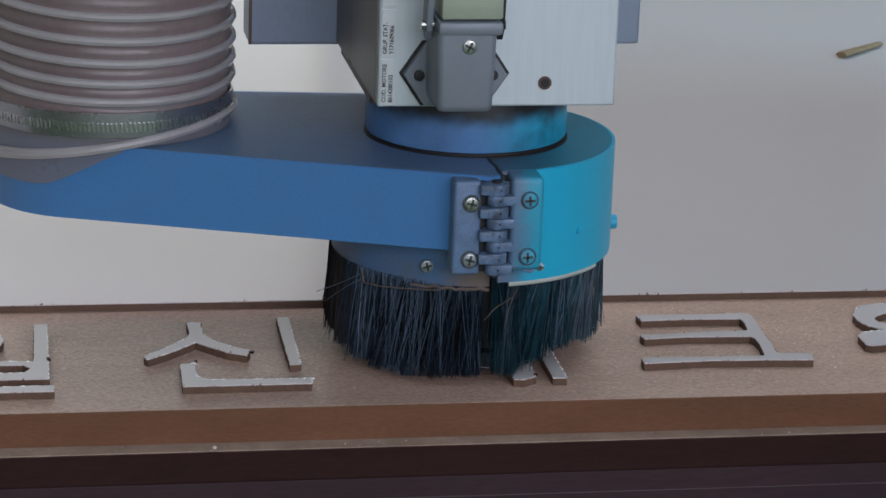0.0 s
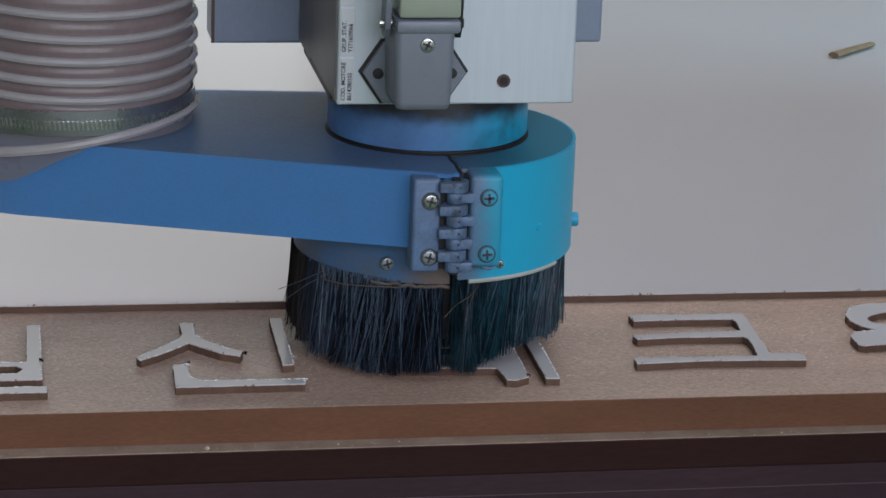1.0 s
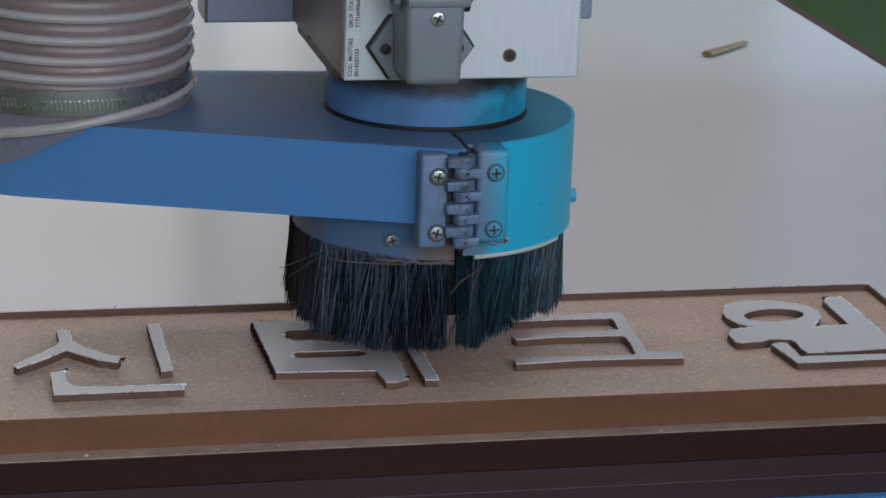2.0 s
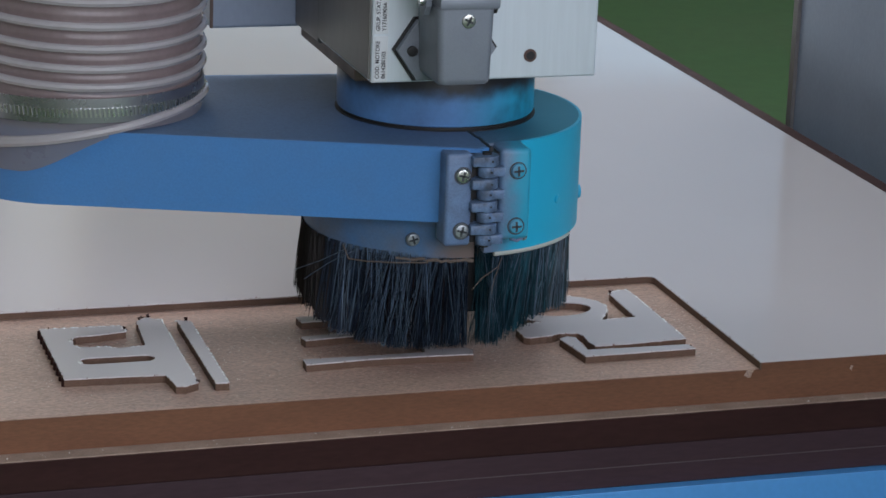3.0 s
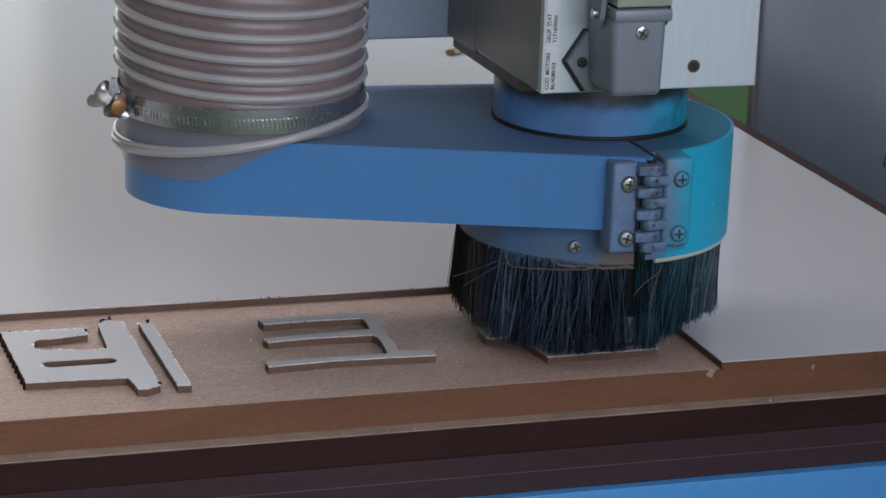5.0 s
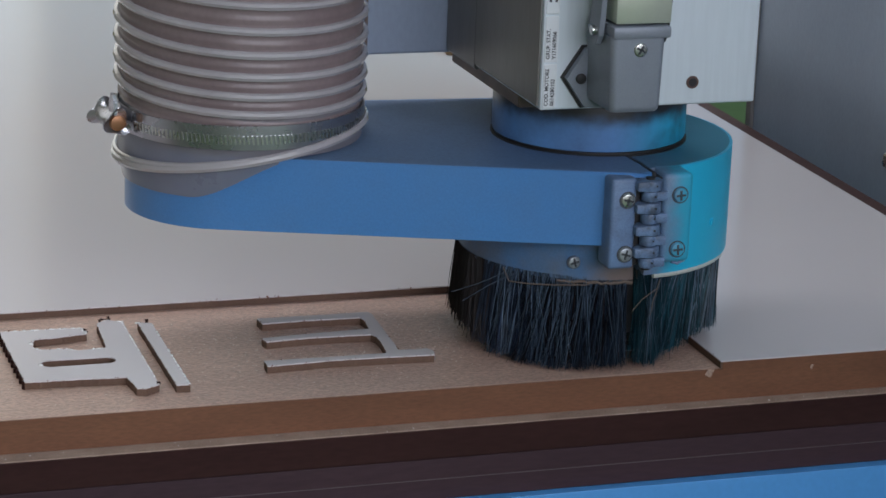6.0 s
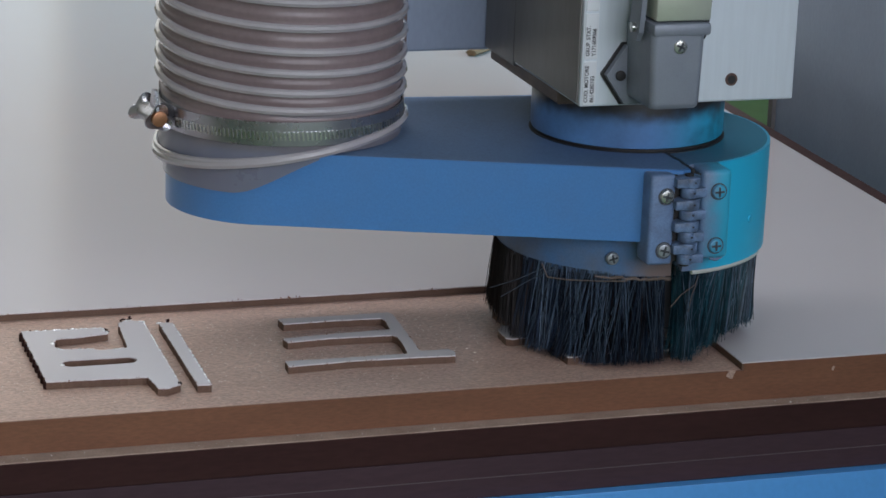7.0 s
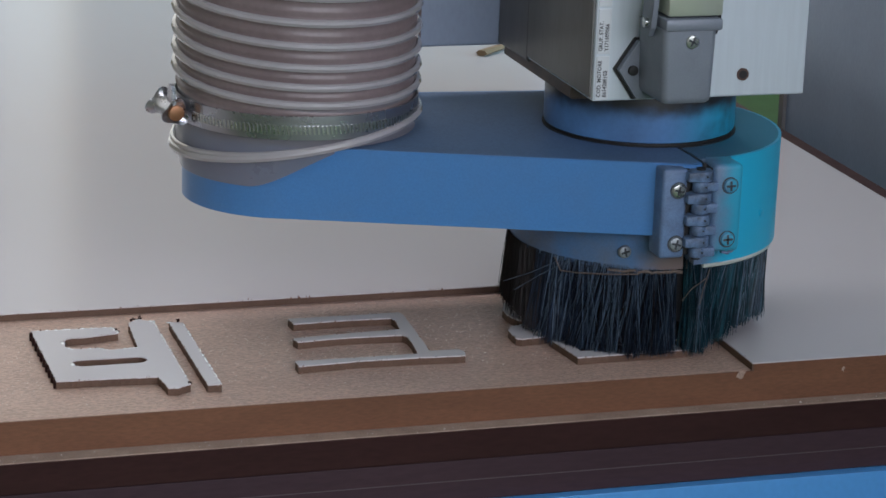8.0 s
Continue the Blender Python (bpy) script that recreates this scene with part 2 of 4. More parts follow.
# ---- mesh helpers ----
def part(name, bm, mat, parent=None, label="", kind="", smooth=False, sharp=35):
    """Links a bmesh as one mesh object."""
    bmesh.ops.recalc_face_normals(bm, faces=bm.faces[:])
    me = bpy.data.meshes.new(name)
    if smooth:
        for f in bm.faces:
            f.smooth = True
        for e in bm.edges:
            if len(e.link_faces) == 2 and e.calc_face_angle(0) > radians(sharp):
                e.smooth = False
    bm.to_mesh(me)
    bm.free()
    me.materials.append(mat)
    ob = new(name, me)
    if parent is not None:
        ob.parent = parent
    return tagged(ob, label, kind=kind)


def thing(name, label, category, group=""):
    ob = new(name)
    return tagged(ob, label, category, group)


def soften(bm, width, segments=2, angle=30):
    edges = [e for e in bm.edges if len(e.link_faces) == 2 and e.calc_face_angle(0) > radians(angle)]
    bmesh.ops.bevel(bm, geom=edges, offset=width, segments=segments, affect="EDGES", profile=0.5, clamp_overlap=True)


def box(x0, x1, y0, y1, z0, z1, bevel=0.0, segments=2):
    bm = bmesh.new()
    bmesh.ops.create_cube(bm, size=1, matrix=Matrix.Translation(((x0 + x1) / 2, (y0 + y1) / 2, (z0 + z1) / 2)) @ Matrix.Diagonal((x1 - x0, y1 - y0, z1 - z0, 1)))
    if bevel:
        soften(bm, bevel, segments)
    return bm


def prism(poly, z0, z1, bevel=0.0, segments=2):
    bm = bmesh.new()
    low = [bm.verts.new((x, y, z0)) for x, y in poly]
    top = [bm.verts.new((x, y, z1)) for x, y in poly]
    bm.faces.new(top)
    bm.faces.new(low[::-1])
    n = len(poly)
    for i in range(n):
        bm.faces.new((low[i], low[(i + 1) % n], top[(i + 1) % n], top[i]))
    if bevel:
        soften(bm, bevel, segments)
    return bm


def cyl(p, q, r, n=24, r2=None, bevel=0.0):
    """A capped cylinder or cone from p to q."""
    p, q = Vector(p), Vector(q)
    bm = bmesh.new()
    m = Matrix.Translation((p + q) / 2) @ (q - p).to_track_quat("Z", "Y").to_matrix().to_4x4()
    bmesh.ops.create_cone(bm, cap_ends=True, segments=n, radius1=r, radius2=r if r2 is None else r2, depth=(q - p).length, matrix=m)
    if bevel:
        soften(bm, bevel, 2, 60)
    return bm


def join(*bms):
    """Several shapes of one piece in one bmesh."""
    out = bms[0]
    for b in bms[1:]:
        me = bpy.data.meshes.new("joined")
        b.to_mesh(me)
        b.free()
        out.from_mesh(me)
        bpy.data.meshes.remove(me)
    return out


def tube(points, r, n=8, closed=False):
    """A round tube along points."""
    bm = bmesh.new()
    pts = [Vector(p) for p in points]
    rings = []
    count = len(pts)
    for i, p in enumerate(pts):
        if closed:
            d = pts[(i + 1) % count] - pts[i - 1]
        else:
            d = pts[min(i + 1, count - 1)] - pts[max(i - 1, 0)]
        d.normalize()
        side = d.cross(Vector((0, 0, 1)))
        if side.length < 1e-4:
            side = Vector((1, 0, 0))
        side.normalize()
        up = side.cross(d)
        rings.append([bm.verts.new(p + r * (math.cos(2 * math.pi * k / n) * side + math.sin(2 * math.pi * k / n) * up)) for k in range(n)])
    for i in range(count if closed else count - 1):
        a, b = rings[i], rings[(i + 1) % count]
        for k in range(n):
            bm.faces.new((a[k], a[(k + 1) % n], b[(k + 1) % n], b[k]))
    if not closed:
        bm.faces.new(rings[0][::-1])
        bm.faces.new(rings[-1])
    return bm


def arc(cx, cy, r, a0, a1, n):
    return [(cx + r * math.cos(radians(a0 + (a1 - a0) * i / n)), cy + r * math.sin(radians(a0 + (a1 - a0) * i / n))) for i in range(n + 1)]


def hull(points):
    pts = sorted(set(points))

    def half(seq):
        out = []
        for p in seq:
            while len(out) > 1 and (out[-1][0] - out[-2][0]) * (p[1] - out[-2][1]) - (out[-1][1] - out[-2][1]) * (p[0] - out[-2][0]) <= 0:
                out.pop()
            out.append(p)
        return out[:-1]
    return half(pts) + half(pts[::-1])


def cut(poly, a, b, c):
    """The side of a convex outline where a x + b y < c."""
    out = []
    for i, p in enumerate(poly):
        q = poly[(i + 1) % len(poly)]
        dp, dq = a * p[0] + b * p[1] - c, a * q[0] + b * q[1] - c
        if dp <= 0:
            out.append(p)
        if dp * dq < 0:
            t = dp / (dp - dq)
            out.append((p[0] + t * (q[0] - p[0]), p[1] + t * (q[1] - p[1])))
    return out


def writing(text, height, m, mat, parent, name="lettering"):
    """Words as thin raised print, in the built-in font."""
    cu = bpy.data.curves.new(name, "FONT")
    cu.offset = 0.00007
    cu.body, cu.size, cu.extrude, cu.align_x, cu.resolution_u = text, height, 0.00004, "LEFT", 2
    tmp = bpy.data.objects.new(name, cu)
    scene.collection.objects.link(tmp)
    me = bpy.data.meshes.new_from_object(tmp.evaluated_get(bpy.context.evaluated_depsgraph_get()))
    bpy.data.objects.remove(tmp)
    bpy.data.curves.remove(cu)
    me.materials.clear()
    me.materials.append(mat)
    ob = new(name, me)
    ob.parent = parent
    ob.matrix_basis = m
    return ob


# ---- the hall ----
def hall():
    floor = part("floor", box(-6, 6, -5, 9, -0.86, -0.82), M_GREEN, label="green painted workshop floor", kind="structure")
    tagged(floor, category="floor")
    wall = []
    wall.append(part("wall_west", box(-6.15, -6, -5, 9, -0.82, 4.4), M_WALL))
    # unseen front wall, its opening added for the fill lamp there
    wall.append(part("wall_south", join(
        box(-6.15, -1.5, -5.15, -5, -0.82, 4.4), box(3.9, 6.15, -5.15, -5, -0.82, 4.4),
        box(-1.5, 3.9, -5.15, -5, -0.82, 0.8), box(-1.5, 3.9, -5.15, -5, 2.7, 4.4)), M_WALL))
    # the unseen back wall: wide and narrow windows, plus high and corner openings added for fill lamps
    wall.append(part("wall_north", join(
        box(-6.15, -5.1, 9, 9.15, -0.82, 4.4), box(1.74, 1.80, 9, 9.15, -0.82, 4.4), box(1.80, 2.40, 9, 9.15, -0.82, 3.1), box(1.80, 2.40, 9, 9.15, 4.2, 4.4), box(2.40, 3.65, 9, 9.15, -0.82, 4.4), box(5.85, 6.15, 9, 9.15, -0.82, 4.4), box(1.30, 1.42, 9, 9.15, 1.2, 4.2),
        box(-5.1, 1.74, 9, 9.15, -0.82, 1.2), box(-5.1, 1.74, 9, 9.15, 4.2, 4.4),
        box(3.65, 5.85, 9, 9.15, -0.82, 0.6), box(3.65, 5.85, 9, 9.15, 3.2, 4.4)), M_WALL))
    wall.append(part("wall_east", join(
        box(6, 6.15, -5, -3.2, -0.82, 4.4), box(6, 6.15, 0.8, 9, -0.82, 4.4),
        box(6, 6.15, -3.2, 0.8, -0.82, 0.4), box(6, 6.15, -3.2, 0.8, 2.8, 4.4)), M_WALL))
    for w in wall:
        tagged(w, "plain warm plastered workshop wall", "wall", kind="structure")
    c = part("ceiling", box(-6.15, 6.15, -5.15, 9.15, 4.4, 4.5), M_CEIL, kind="structure")
    tagged(c, "pale workshop ceiling", "ceiling")


# ---- the machine table ----
def table():
    t = thing("router_table", "dark brown layered machining table on a light blue frame", "machine table")
    # the table's front runs slightly askew to the work
    askew = Matrix(((1, 0, 0, 0), (0.0040, 1, 0, 0), (0, 0, 1, 0), (0, 0, 0, 1)))

    def layer(*sizes):
        bm = box(*sizes)
        bm.transform(askew)
        return bm
    part("spoil_board", layer(-1.75, 0.826, -0.0112, 1.45, -0.0377, -0.0217, 0.0008), M_DARK, t, "dark brown board below the work")
    part("side_strip", box(0.70, 0.8262, 0.031, 1.449, -0.0219, -0.0213), M_STRIP, t, "reddish brown board margin")
    part("dusty_top", layer(-1.75, 0.825, -0.0108, 0.03, -0.0219, -0.0213), M_DUSTY, t, "brown dusty board top")
    part("bed_plate", layer(-1.75, 0.822, -0.0104, 1.44, -0.0597, -0.0379, 0.0006), M_PLUM, t, "plum brown plate")
    part("edge_line", layer(-1.75, 0.8225, -0.0109, -0.0099, -0.0488, -0.0484), M_LINE, t, "thin pale line along the plate")
    part("frame_beam", box(-1.75, 0.82, -0.0140, 0.06, -0.26, -0.0599, 0.0003), M_FRAME, t, "light blue painted steel beam")
    part("frame_beam", box(-1.75, 0.82, 1.36, 1.43, -0.26, -0.0605, 0.002), M_FRAME, t)
    for x in (-1.7, 0.70):
        for y in (-0.02, 1.34):
            part("leg", box(x, x + 0.09, y, y + 0.09, -0.82, -0.26, 0.003), M_FRAME, t)


def side_column():
    c = thing("machine_side_cover", "slate grey steel side cover standing beside the table", "machine cover")
    part("panel", box(0.845, 0.90, -0.75, 0.592, -0.82, 0.62, 0.004), M_SLATE, c)
    part("edge_strip", box(0.842, 0.846, 0.586, 0.5935, -0.80, 0.60), M_GREY, c, "pale folded edge")
    clip = cyl((0.846, 0.362, 0.001), (0.839, 0.362, 0.001), 0.0055, 14, bevel=0.001)
    part("bolt", clip, M_STEEL, c, "shiny bolt head", smooth=True)
    part("foot", box(0.84, 0.92, -0.72, 0.56, -0.819, -0.78, 0.004), M_SLATE, c)


# ---- the routed board ----
DEPTH = 0.0045
LAM = 0.0006


def ragged(poly, amount, step=0.0016, seed=1):
    """The outline with small tears along it."""
    rnd = random.Random(seed)
    out = []
    for i, p in enumerate(poly):
        q = poly[(i + 1) % len(poly)]
        d = math.hypot(q[0] - p[0], q[1] - p[1])
        n = max(1, int(d / step))
        nx, ny = (q[1] - p[1]) / d, -(q[0] - p[0]) / d
        for j in range(n):
            t = j / n
            w = rnd.uniform(-amount, amount) if j else 0
            out.append((p[0] + t * (q[0] - p[0]) + w * nx, p[1] + t * (q[1] - p[1]) + w * ny))
    return out


def relief(board, outline, seed, tear=0.00012, hole=None):
    """One raised shape left standing in the pocket: brown core, white skin on top."""
    poly = ragged(outline, tear, 0.0014, seed)

    def solid(z0, z1):
        if not hole:
            return prism(poly, z0, z1)
        bm = bmesh.new()
        loops = []
        for ring in (poly, hole):
            loops.append([bm.verts.new((x, y, z1)) for x, y in ring])
        edges = []
        for lp in loops:
            for i, v in enumerate(lp):
                edges.append(bm.edges.new((v, lp[(i + 1) % len(lp)])))
        bmesh.ops.triangle_fill(bm, edges=edges, use_beauty=True)
        ext = bmesh.ops.extrude_face_region(bm, geom=bm.faces[:])
        for v in [g for g in ext["geom"] if isinstance(g, bmesh.types.BMVert)]:
            v.co.z = z0
        return bm
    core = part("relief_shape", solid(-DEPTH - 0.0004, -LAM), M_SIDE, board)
    part("laminate_skin", solid(-LAM, 0.0), M_LAM, core, "white laminate skin with torn edges")


def strokes():
    """Outlines of the raised shapes."""
    s = []
    # one syllable: three bars joined to an upright, and a separate upright
    s.append(([(0.2106, 0.1228), (0.2238, 0.1221), (0.2524, 0.1211), (0.2544, 0.1178), (0.2541, 0.1111), (0.2375, 0.1078), (0.2271, 0.1071), (0.2237, 0.1021), (0.2237, 0.0937), (0.2259, 0.0896),
               (0.2399, 0.0885), (0.2450, 0.0847), (0.2596, 0.0863), (0.2611, 0.1077), (0.2623, 0.1259), (0.2689, 0.1318), (0.2719, 0.1289), (0.2760, 0.1270), (0.2741, 0.0251), (0.2666, 0.0206),
               (0.2621, 0.0216), (0.2606, 0.0392), (0.2354, 0.0410), (0.2104, 0.0419)], 0.00030, 1))
    s.append(([(0.2835, 0.1236), (0.2907, 0.1221), (0.2890, 0.0219), (0.2821, 0.0225)], 0.00021, None))
    # a comb of three bars
    s.append(([(0.3467, 0.1177), (0.3869, 0.1168), (0.4078, 0.1174), (0.4092, 0.1131), (0.4057, 0.0515), (0.4209, 0.0512), (0.4231, 0.0460), (0.4216, 0.0408), (0.3963, 0.0423), (0.3664, 0.0430),
               (0.3467, 0.0417), (0.3330, 0.0409), (0.3333, 0.0490), (0.3679, 0.0482), (0.3981, 0.0484), (0.4005, 0.0677), (0.4006, 0.0763), (0.3988, 0.0796), (0.3647, 0.0808), (0.3423, 0.0787),
               (0.3411, 0.0847), (0.3664, 0.0872), (0.4006, 0.0890), (0.4020, 0.1035), (0.4013, 0.1086), (0.3724, 0.1095), (0.3475, 0.1086)], 0.00014, None))
    # a ring on a foot joined to an upright block
    s.append(([(0.4651, 0.1118), (0.4690, 0.1210), (0.4749, 0.1266), (0.4859, 0.1300), (0.4987, 0.1288), (0.5097, 0.1227), (0.5165, 0.1142), (0.5183, 0.1057), (0.5154, 0.0960), (0.5069, 0.0824), (0.5269, 0.0839),
               (0.5278, 0.1270), (0.5344, 0.1312), (0.5395, 0.1314), (0.5406, 0.1237), (0.5405, 0.0442), (0.5122, 0.0416), (0.4884, 0.0411), (0.4871, 0.0489), (0.4883, 0.0592), (0.4860, 0.0635),
               (0.4765, 0.0652), (0.4717, 0.0622), (0.4592, 0.0606), (0.4563, 0.0630), (0.4566, 0.0764), (0.4603, 0.0826), (0.4736, 0.0852), (0.4670, 0.0933), (0.4644, 0.1018)], 0.00030, "ring"))
    s.append(([(0.4739, 0.0560), (0.4793, 0.0589), (0.4829, 0.0564), (0.4824, 0.0357), (0.5378, 0.0342), (0.5392, 0.0274), (0.5065, 0.0267), (0.4778, 0.0263)], 0.00016, None))
    # a forked roof, an upright and an angle
    s.append(([(0.1083, 0.1197), (0.1156, 0.1193), (0.1150, 0.1010), (0.1200, 0.0905), (0.1290, 0.0790), (0.1368, 0.0736), (0.1346, 0.0659), (0.1245, 0.0720), (0.1140, 0.0840), (0.1105, 0.0880),
               (0.1070, 0.0840), (0.0960, 0.0725), (0.0848, 0.0631), (0.0829, 0.0675), (0.0969, 0.0832), (0.1064, 0.0951), (0.1084, 0.1020)], 0.00022, None))
    s.append(([(0.1556, 0.1253), (0.1621, 0.1249), (0.1602, 0.0520), (0.1543, 0.0508)], 0.00025, None))
    s.append(([(0.1000, 0.0543), (0.1068, 0.0556), (0.1072, 0.0370), (0.1124, 0.0309), (0.1630, 0.0299), (0.1621, 0.0226), (0.0991, 0.0222)], 0.00028, None))
    # an upright with a double bar, a lower bar, and a ring, half out of sight
    s.append(([(0.0301, 0.1208), (0.0370, 0.1213), (0.0355, 0.0378), (-0.0350, 0.0378), (-0.0350, 0.0455), (0.0230, 0.0470), (0.0270, 0.0530), (0.0230, 0.0590), (-0.0350, 0.0600), (-0.0350, 0.0640), (0.0287, 0.0640)], 0.00025, None))
    s.append(([(-0.0360, 0.0264), (0.0375, 0.0279), (0.0373, 0.0198), (-0.0360, 0.0196)], 0.00025, None))
    s.append(([(-0.0080 + 0.0225 * math.cos(2 * math.pi * i / 28), 0.0985 + 0.0205 * math.sin(2 * math.pi * i / 28)) for i in range(28)], 0.0003, "ring_left"))
    return s


PX, PY, PL = 0.5640, 0.1540, -0.075


def board():
    b = thing("routed_board", "white laminated fibreboard with raised shapes routed in a brown pocket", "sign board")
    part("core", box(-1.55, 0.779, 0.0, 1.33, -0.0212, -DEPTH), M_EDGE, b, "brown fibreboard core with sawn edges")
    part("pocket_floor", box(PL - 0.002, PX + 0.002, 0.0012, PY + 0.002, -DEPTH - 0.0003, -DEPTH + 0.00025), M_MDF, b, "brown routed pocket floor")
    r = 0.004
    rim = [(-1.55, 0), (PL, 0), (PL, PY - r)] + [(PL + r - r * math.cos(a), PY - r + r * math.sin(a)) for a in [radians(i * 22.5) for i in range(1, 4)]] + [(PL + r, PY), (PX - r, PY)]
    rim += [(PX - r + r * math.sin(a), PY - r + r * math.cos(a)) for a in [radians(i * 22.5) for i in range(1, 4)]] + [(PX, PY - r), (PX, 0), (0.779, 0), (0.779, 1.33), (-1.55, 1.33)]
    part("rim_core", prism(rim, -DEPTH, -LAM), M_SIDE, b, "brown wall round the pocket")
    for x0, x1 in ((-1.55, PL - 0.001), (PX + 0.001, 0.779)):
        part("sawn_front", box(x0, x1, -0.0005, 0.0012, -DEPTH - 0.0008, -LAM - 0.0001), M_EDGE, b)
    part("laminate", prism(rim, -LAM, 0.0), M_LAM, b, "glossy white laminate sheet")
    for i, (outline, tear, hole) in enumerate(strokes()):
        ring = None
        if hole == "ring":
            ring = [(0.4917 + 0.0170 * math.cos(2 * math.pi * j / 26) + 0.0030 * math.sin(2 * math.pi * j / 26), 0.1040 + 0.0116 * math.sin(2 * math.pi * j / 26)) for j in range(26)]
        elif hole == "ring_left":
            ring = [(-0.0080 + 0.0135 * math.cos(2 * math.pi * j / 26), 0.0985 + 0.0120 * math.sin(2 * math.pi * j / 26)) for j in range(26)]
        elif hole == 1:
            ring = [(0.2275 + 0.0050 * math.cos(a), 0.0670 + 0.0053 * math.sin(a)) for a in [radians(90 + 18 * j) for j in range(11)]] + \
                   [(0.2558 + 0.0048 * math.cos(a), 0.0668 + 0.0050 * math.sin(a)) for a in [radians(-90 + 18 * j) for j in range(11)]]
        relief(b, outline, 10 + i, tear, ring)
    # torn crumbs of fibre along the pocket's rim and the shapes
    rnd = random.Random(4)
    bm = bmesh.new()

    def crumb(x, y, z, size):
        m = Matrix.Translation((x, y, z)) @ Euler((rnd.uniform(0, 6), rnd.uniform(0, 6), rnd.uniform(0, 6))).to_matrix().to_4x4() @ Matrix.Diagonal((size * rnd.uniform(0.6, 2.2), size, size * rnd.uniform(0.4, 1), 1))
        bmesh.ops.create_cone(bm, cap_ends=True, segments=4, radius1=0.6, radius2=0.25, depth=1, matrix=m)
    for _ in range(120):
        crumb(rnd.uniform(PL, PX), PY + rnd.uniform(-0.0006, 0.0006), rnd.uniform(-0.0008, 0.0002), rnd.uniform(0.0003, 0.0009))
    for _ in range(40):
        crumb(PX + rnd.uniform(-0.0004, 0.0006), rnd.uniform(0, PY), rnd.uniform(-0.0006, 0.0002), rnd.uniform(0.0003, 0.0008))
    for outline, tear, hole in strokes():
        for i, p in enumerate(outline):
            q = outline[(i + 1) % len(outline)]
            for _ in range(int(math.hypot(q[0] - p[0], q[1] - p[1]) / 0.006) + 1):
                t = rnd.random()
                crumb(p[0] + t * (q[0] - p[0]), p[1] + t * (q[1] - p[1]), rnd.uniform(-0.0007, 0.0001), rnd.uniform(0.0003, 0.0008))
    part("torn_fibre", bm, M_EDGE, b, "brown torn fibres along the cut edges", kind="stuff")
    # scallops that the cutter left down one side of a shape, their shade in the dark colour
    for i in range(10):
        y = 0.0440 + i * 0.0084
        x = 0.2100
        part("scallop", cyl((x + 0.0007, y, -DEPTH), (x + 0.0007, y, -0.0002), 0.0016, 10), M_DARK, b)
    # dark tufts at a few corners
    bm = bmesh.new()
    for x, y in ((0.2700, 0.1325), (0.2650, 0.1300), (0.2885, 0.1235), (0.2742, 0.0255), (0.2548, 0.1150), (0.1368, 0.0700), (0.1078, 0.0560), (0.0365, 0.0640), (0.5280, 0.1270)):
        for _ in range(6):
            crumb(x + rnd.gauss(0, 0.0008), y + rnd.gauss(0, 0.0008), rnd.uniform(-0.0006, 0.0012), rnd.uniform(0.0006, 0.0014))
    part("fibre_tuft", bm, M_DARK, b, "dark torn tufts at the corners", kind="stuff")
    # the laminate's rounded lip: small white beads stand in for the glints along it
    bm = bmesh.new()
    for outline, tear, hole in strokes():
        if tear < 0.0002:
            continue
        turn = sum(p[0] * q[1] - q[0] * p[1] for p, q in zip(outline, outline[1:] + outline[:1]))
        for p, q in zip(outline, outline[1:] + outline[:1]):
            d = math.hypot(q[0] - p[0], q[1] - p[1])
            nx, ny = (q[1] - p[1]) / d, -(q[0] - p[0]) / d
            if turn < 0:
                nx, ny = -nx, -ny
            if nx < 0.6 and ny < 0.6:
                continue
            for _ in range(int(d / 0.0021)):
                t, r = rnd.random(), rnd.uniform(0.0004, 0.0011)
                m = Matrix.Translation((p[0] + t * (q[0] - p[0]) - nx * 0.0002, p[1] + t * (q[1] - p[1]) - ny * 0.0002, -0.0002))
                m = m @ Matrix.Rotation(math.atan2(q[1] - p[1], q[0] - p[0]), 4, "Z") @ Matrix.Diagonal((r * rnd.uniform(1.0, 2.4), r * 0.8, r * 0.7, 1))
                bmesh.ops.create_icosphere(bm, subdivisions=1, radius=1.0, matrix=m)
    for x, y in ((0.2233, 0.1005), (0.2224, 0.0660), (0.2534, 0.1165)):
        bmesh.ops.create_icosphere(bm, subdivisions=2, radius=1.0, matrix=Matrix.Translation((x, y, -0.0002)) @ Matrix.Diagonal((0.0014, 0.0022, 0.0007, 1)))
    part("lip_glints", bm, M_WHITE, b, "bright beads standing in for glints on the cut laminate edge", kind="stuff", smooth=True, sharp=180)
    for x, w, h in ((0.5580, 0.0026, 0.0036), (0.6160, 0.0010, 0.0036)):
        flake = ragged([(x - w, -0.0035 - h), (x + 0.3 * w, -0.0040 - 1.2 * h), (x + w, -0.0042), (x - 0.4 * w, -0.0040)], 0.0004, 0.001, int(x * 1e4))
        bm = prism(flake, 0.0, 0.0002)
        bm.transform(Matrix.Rotation(radians(90), 4, "X"))
        part("scuff", bm, M_DUSTY, b, "pale scuff on the sawn edge")


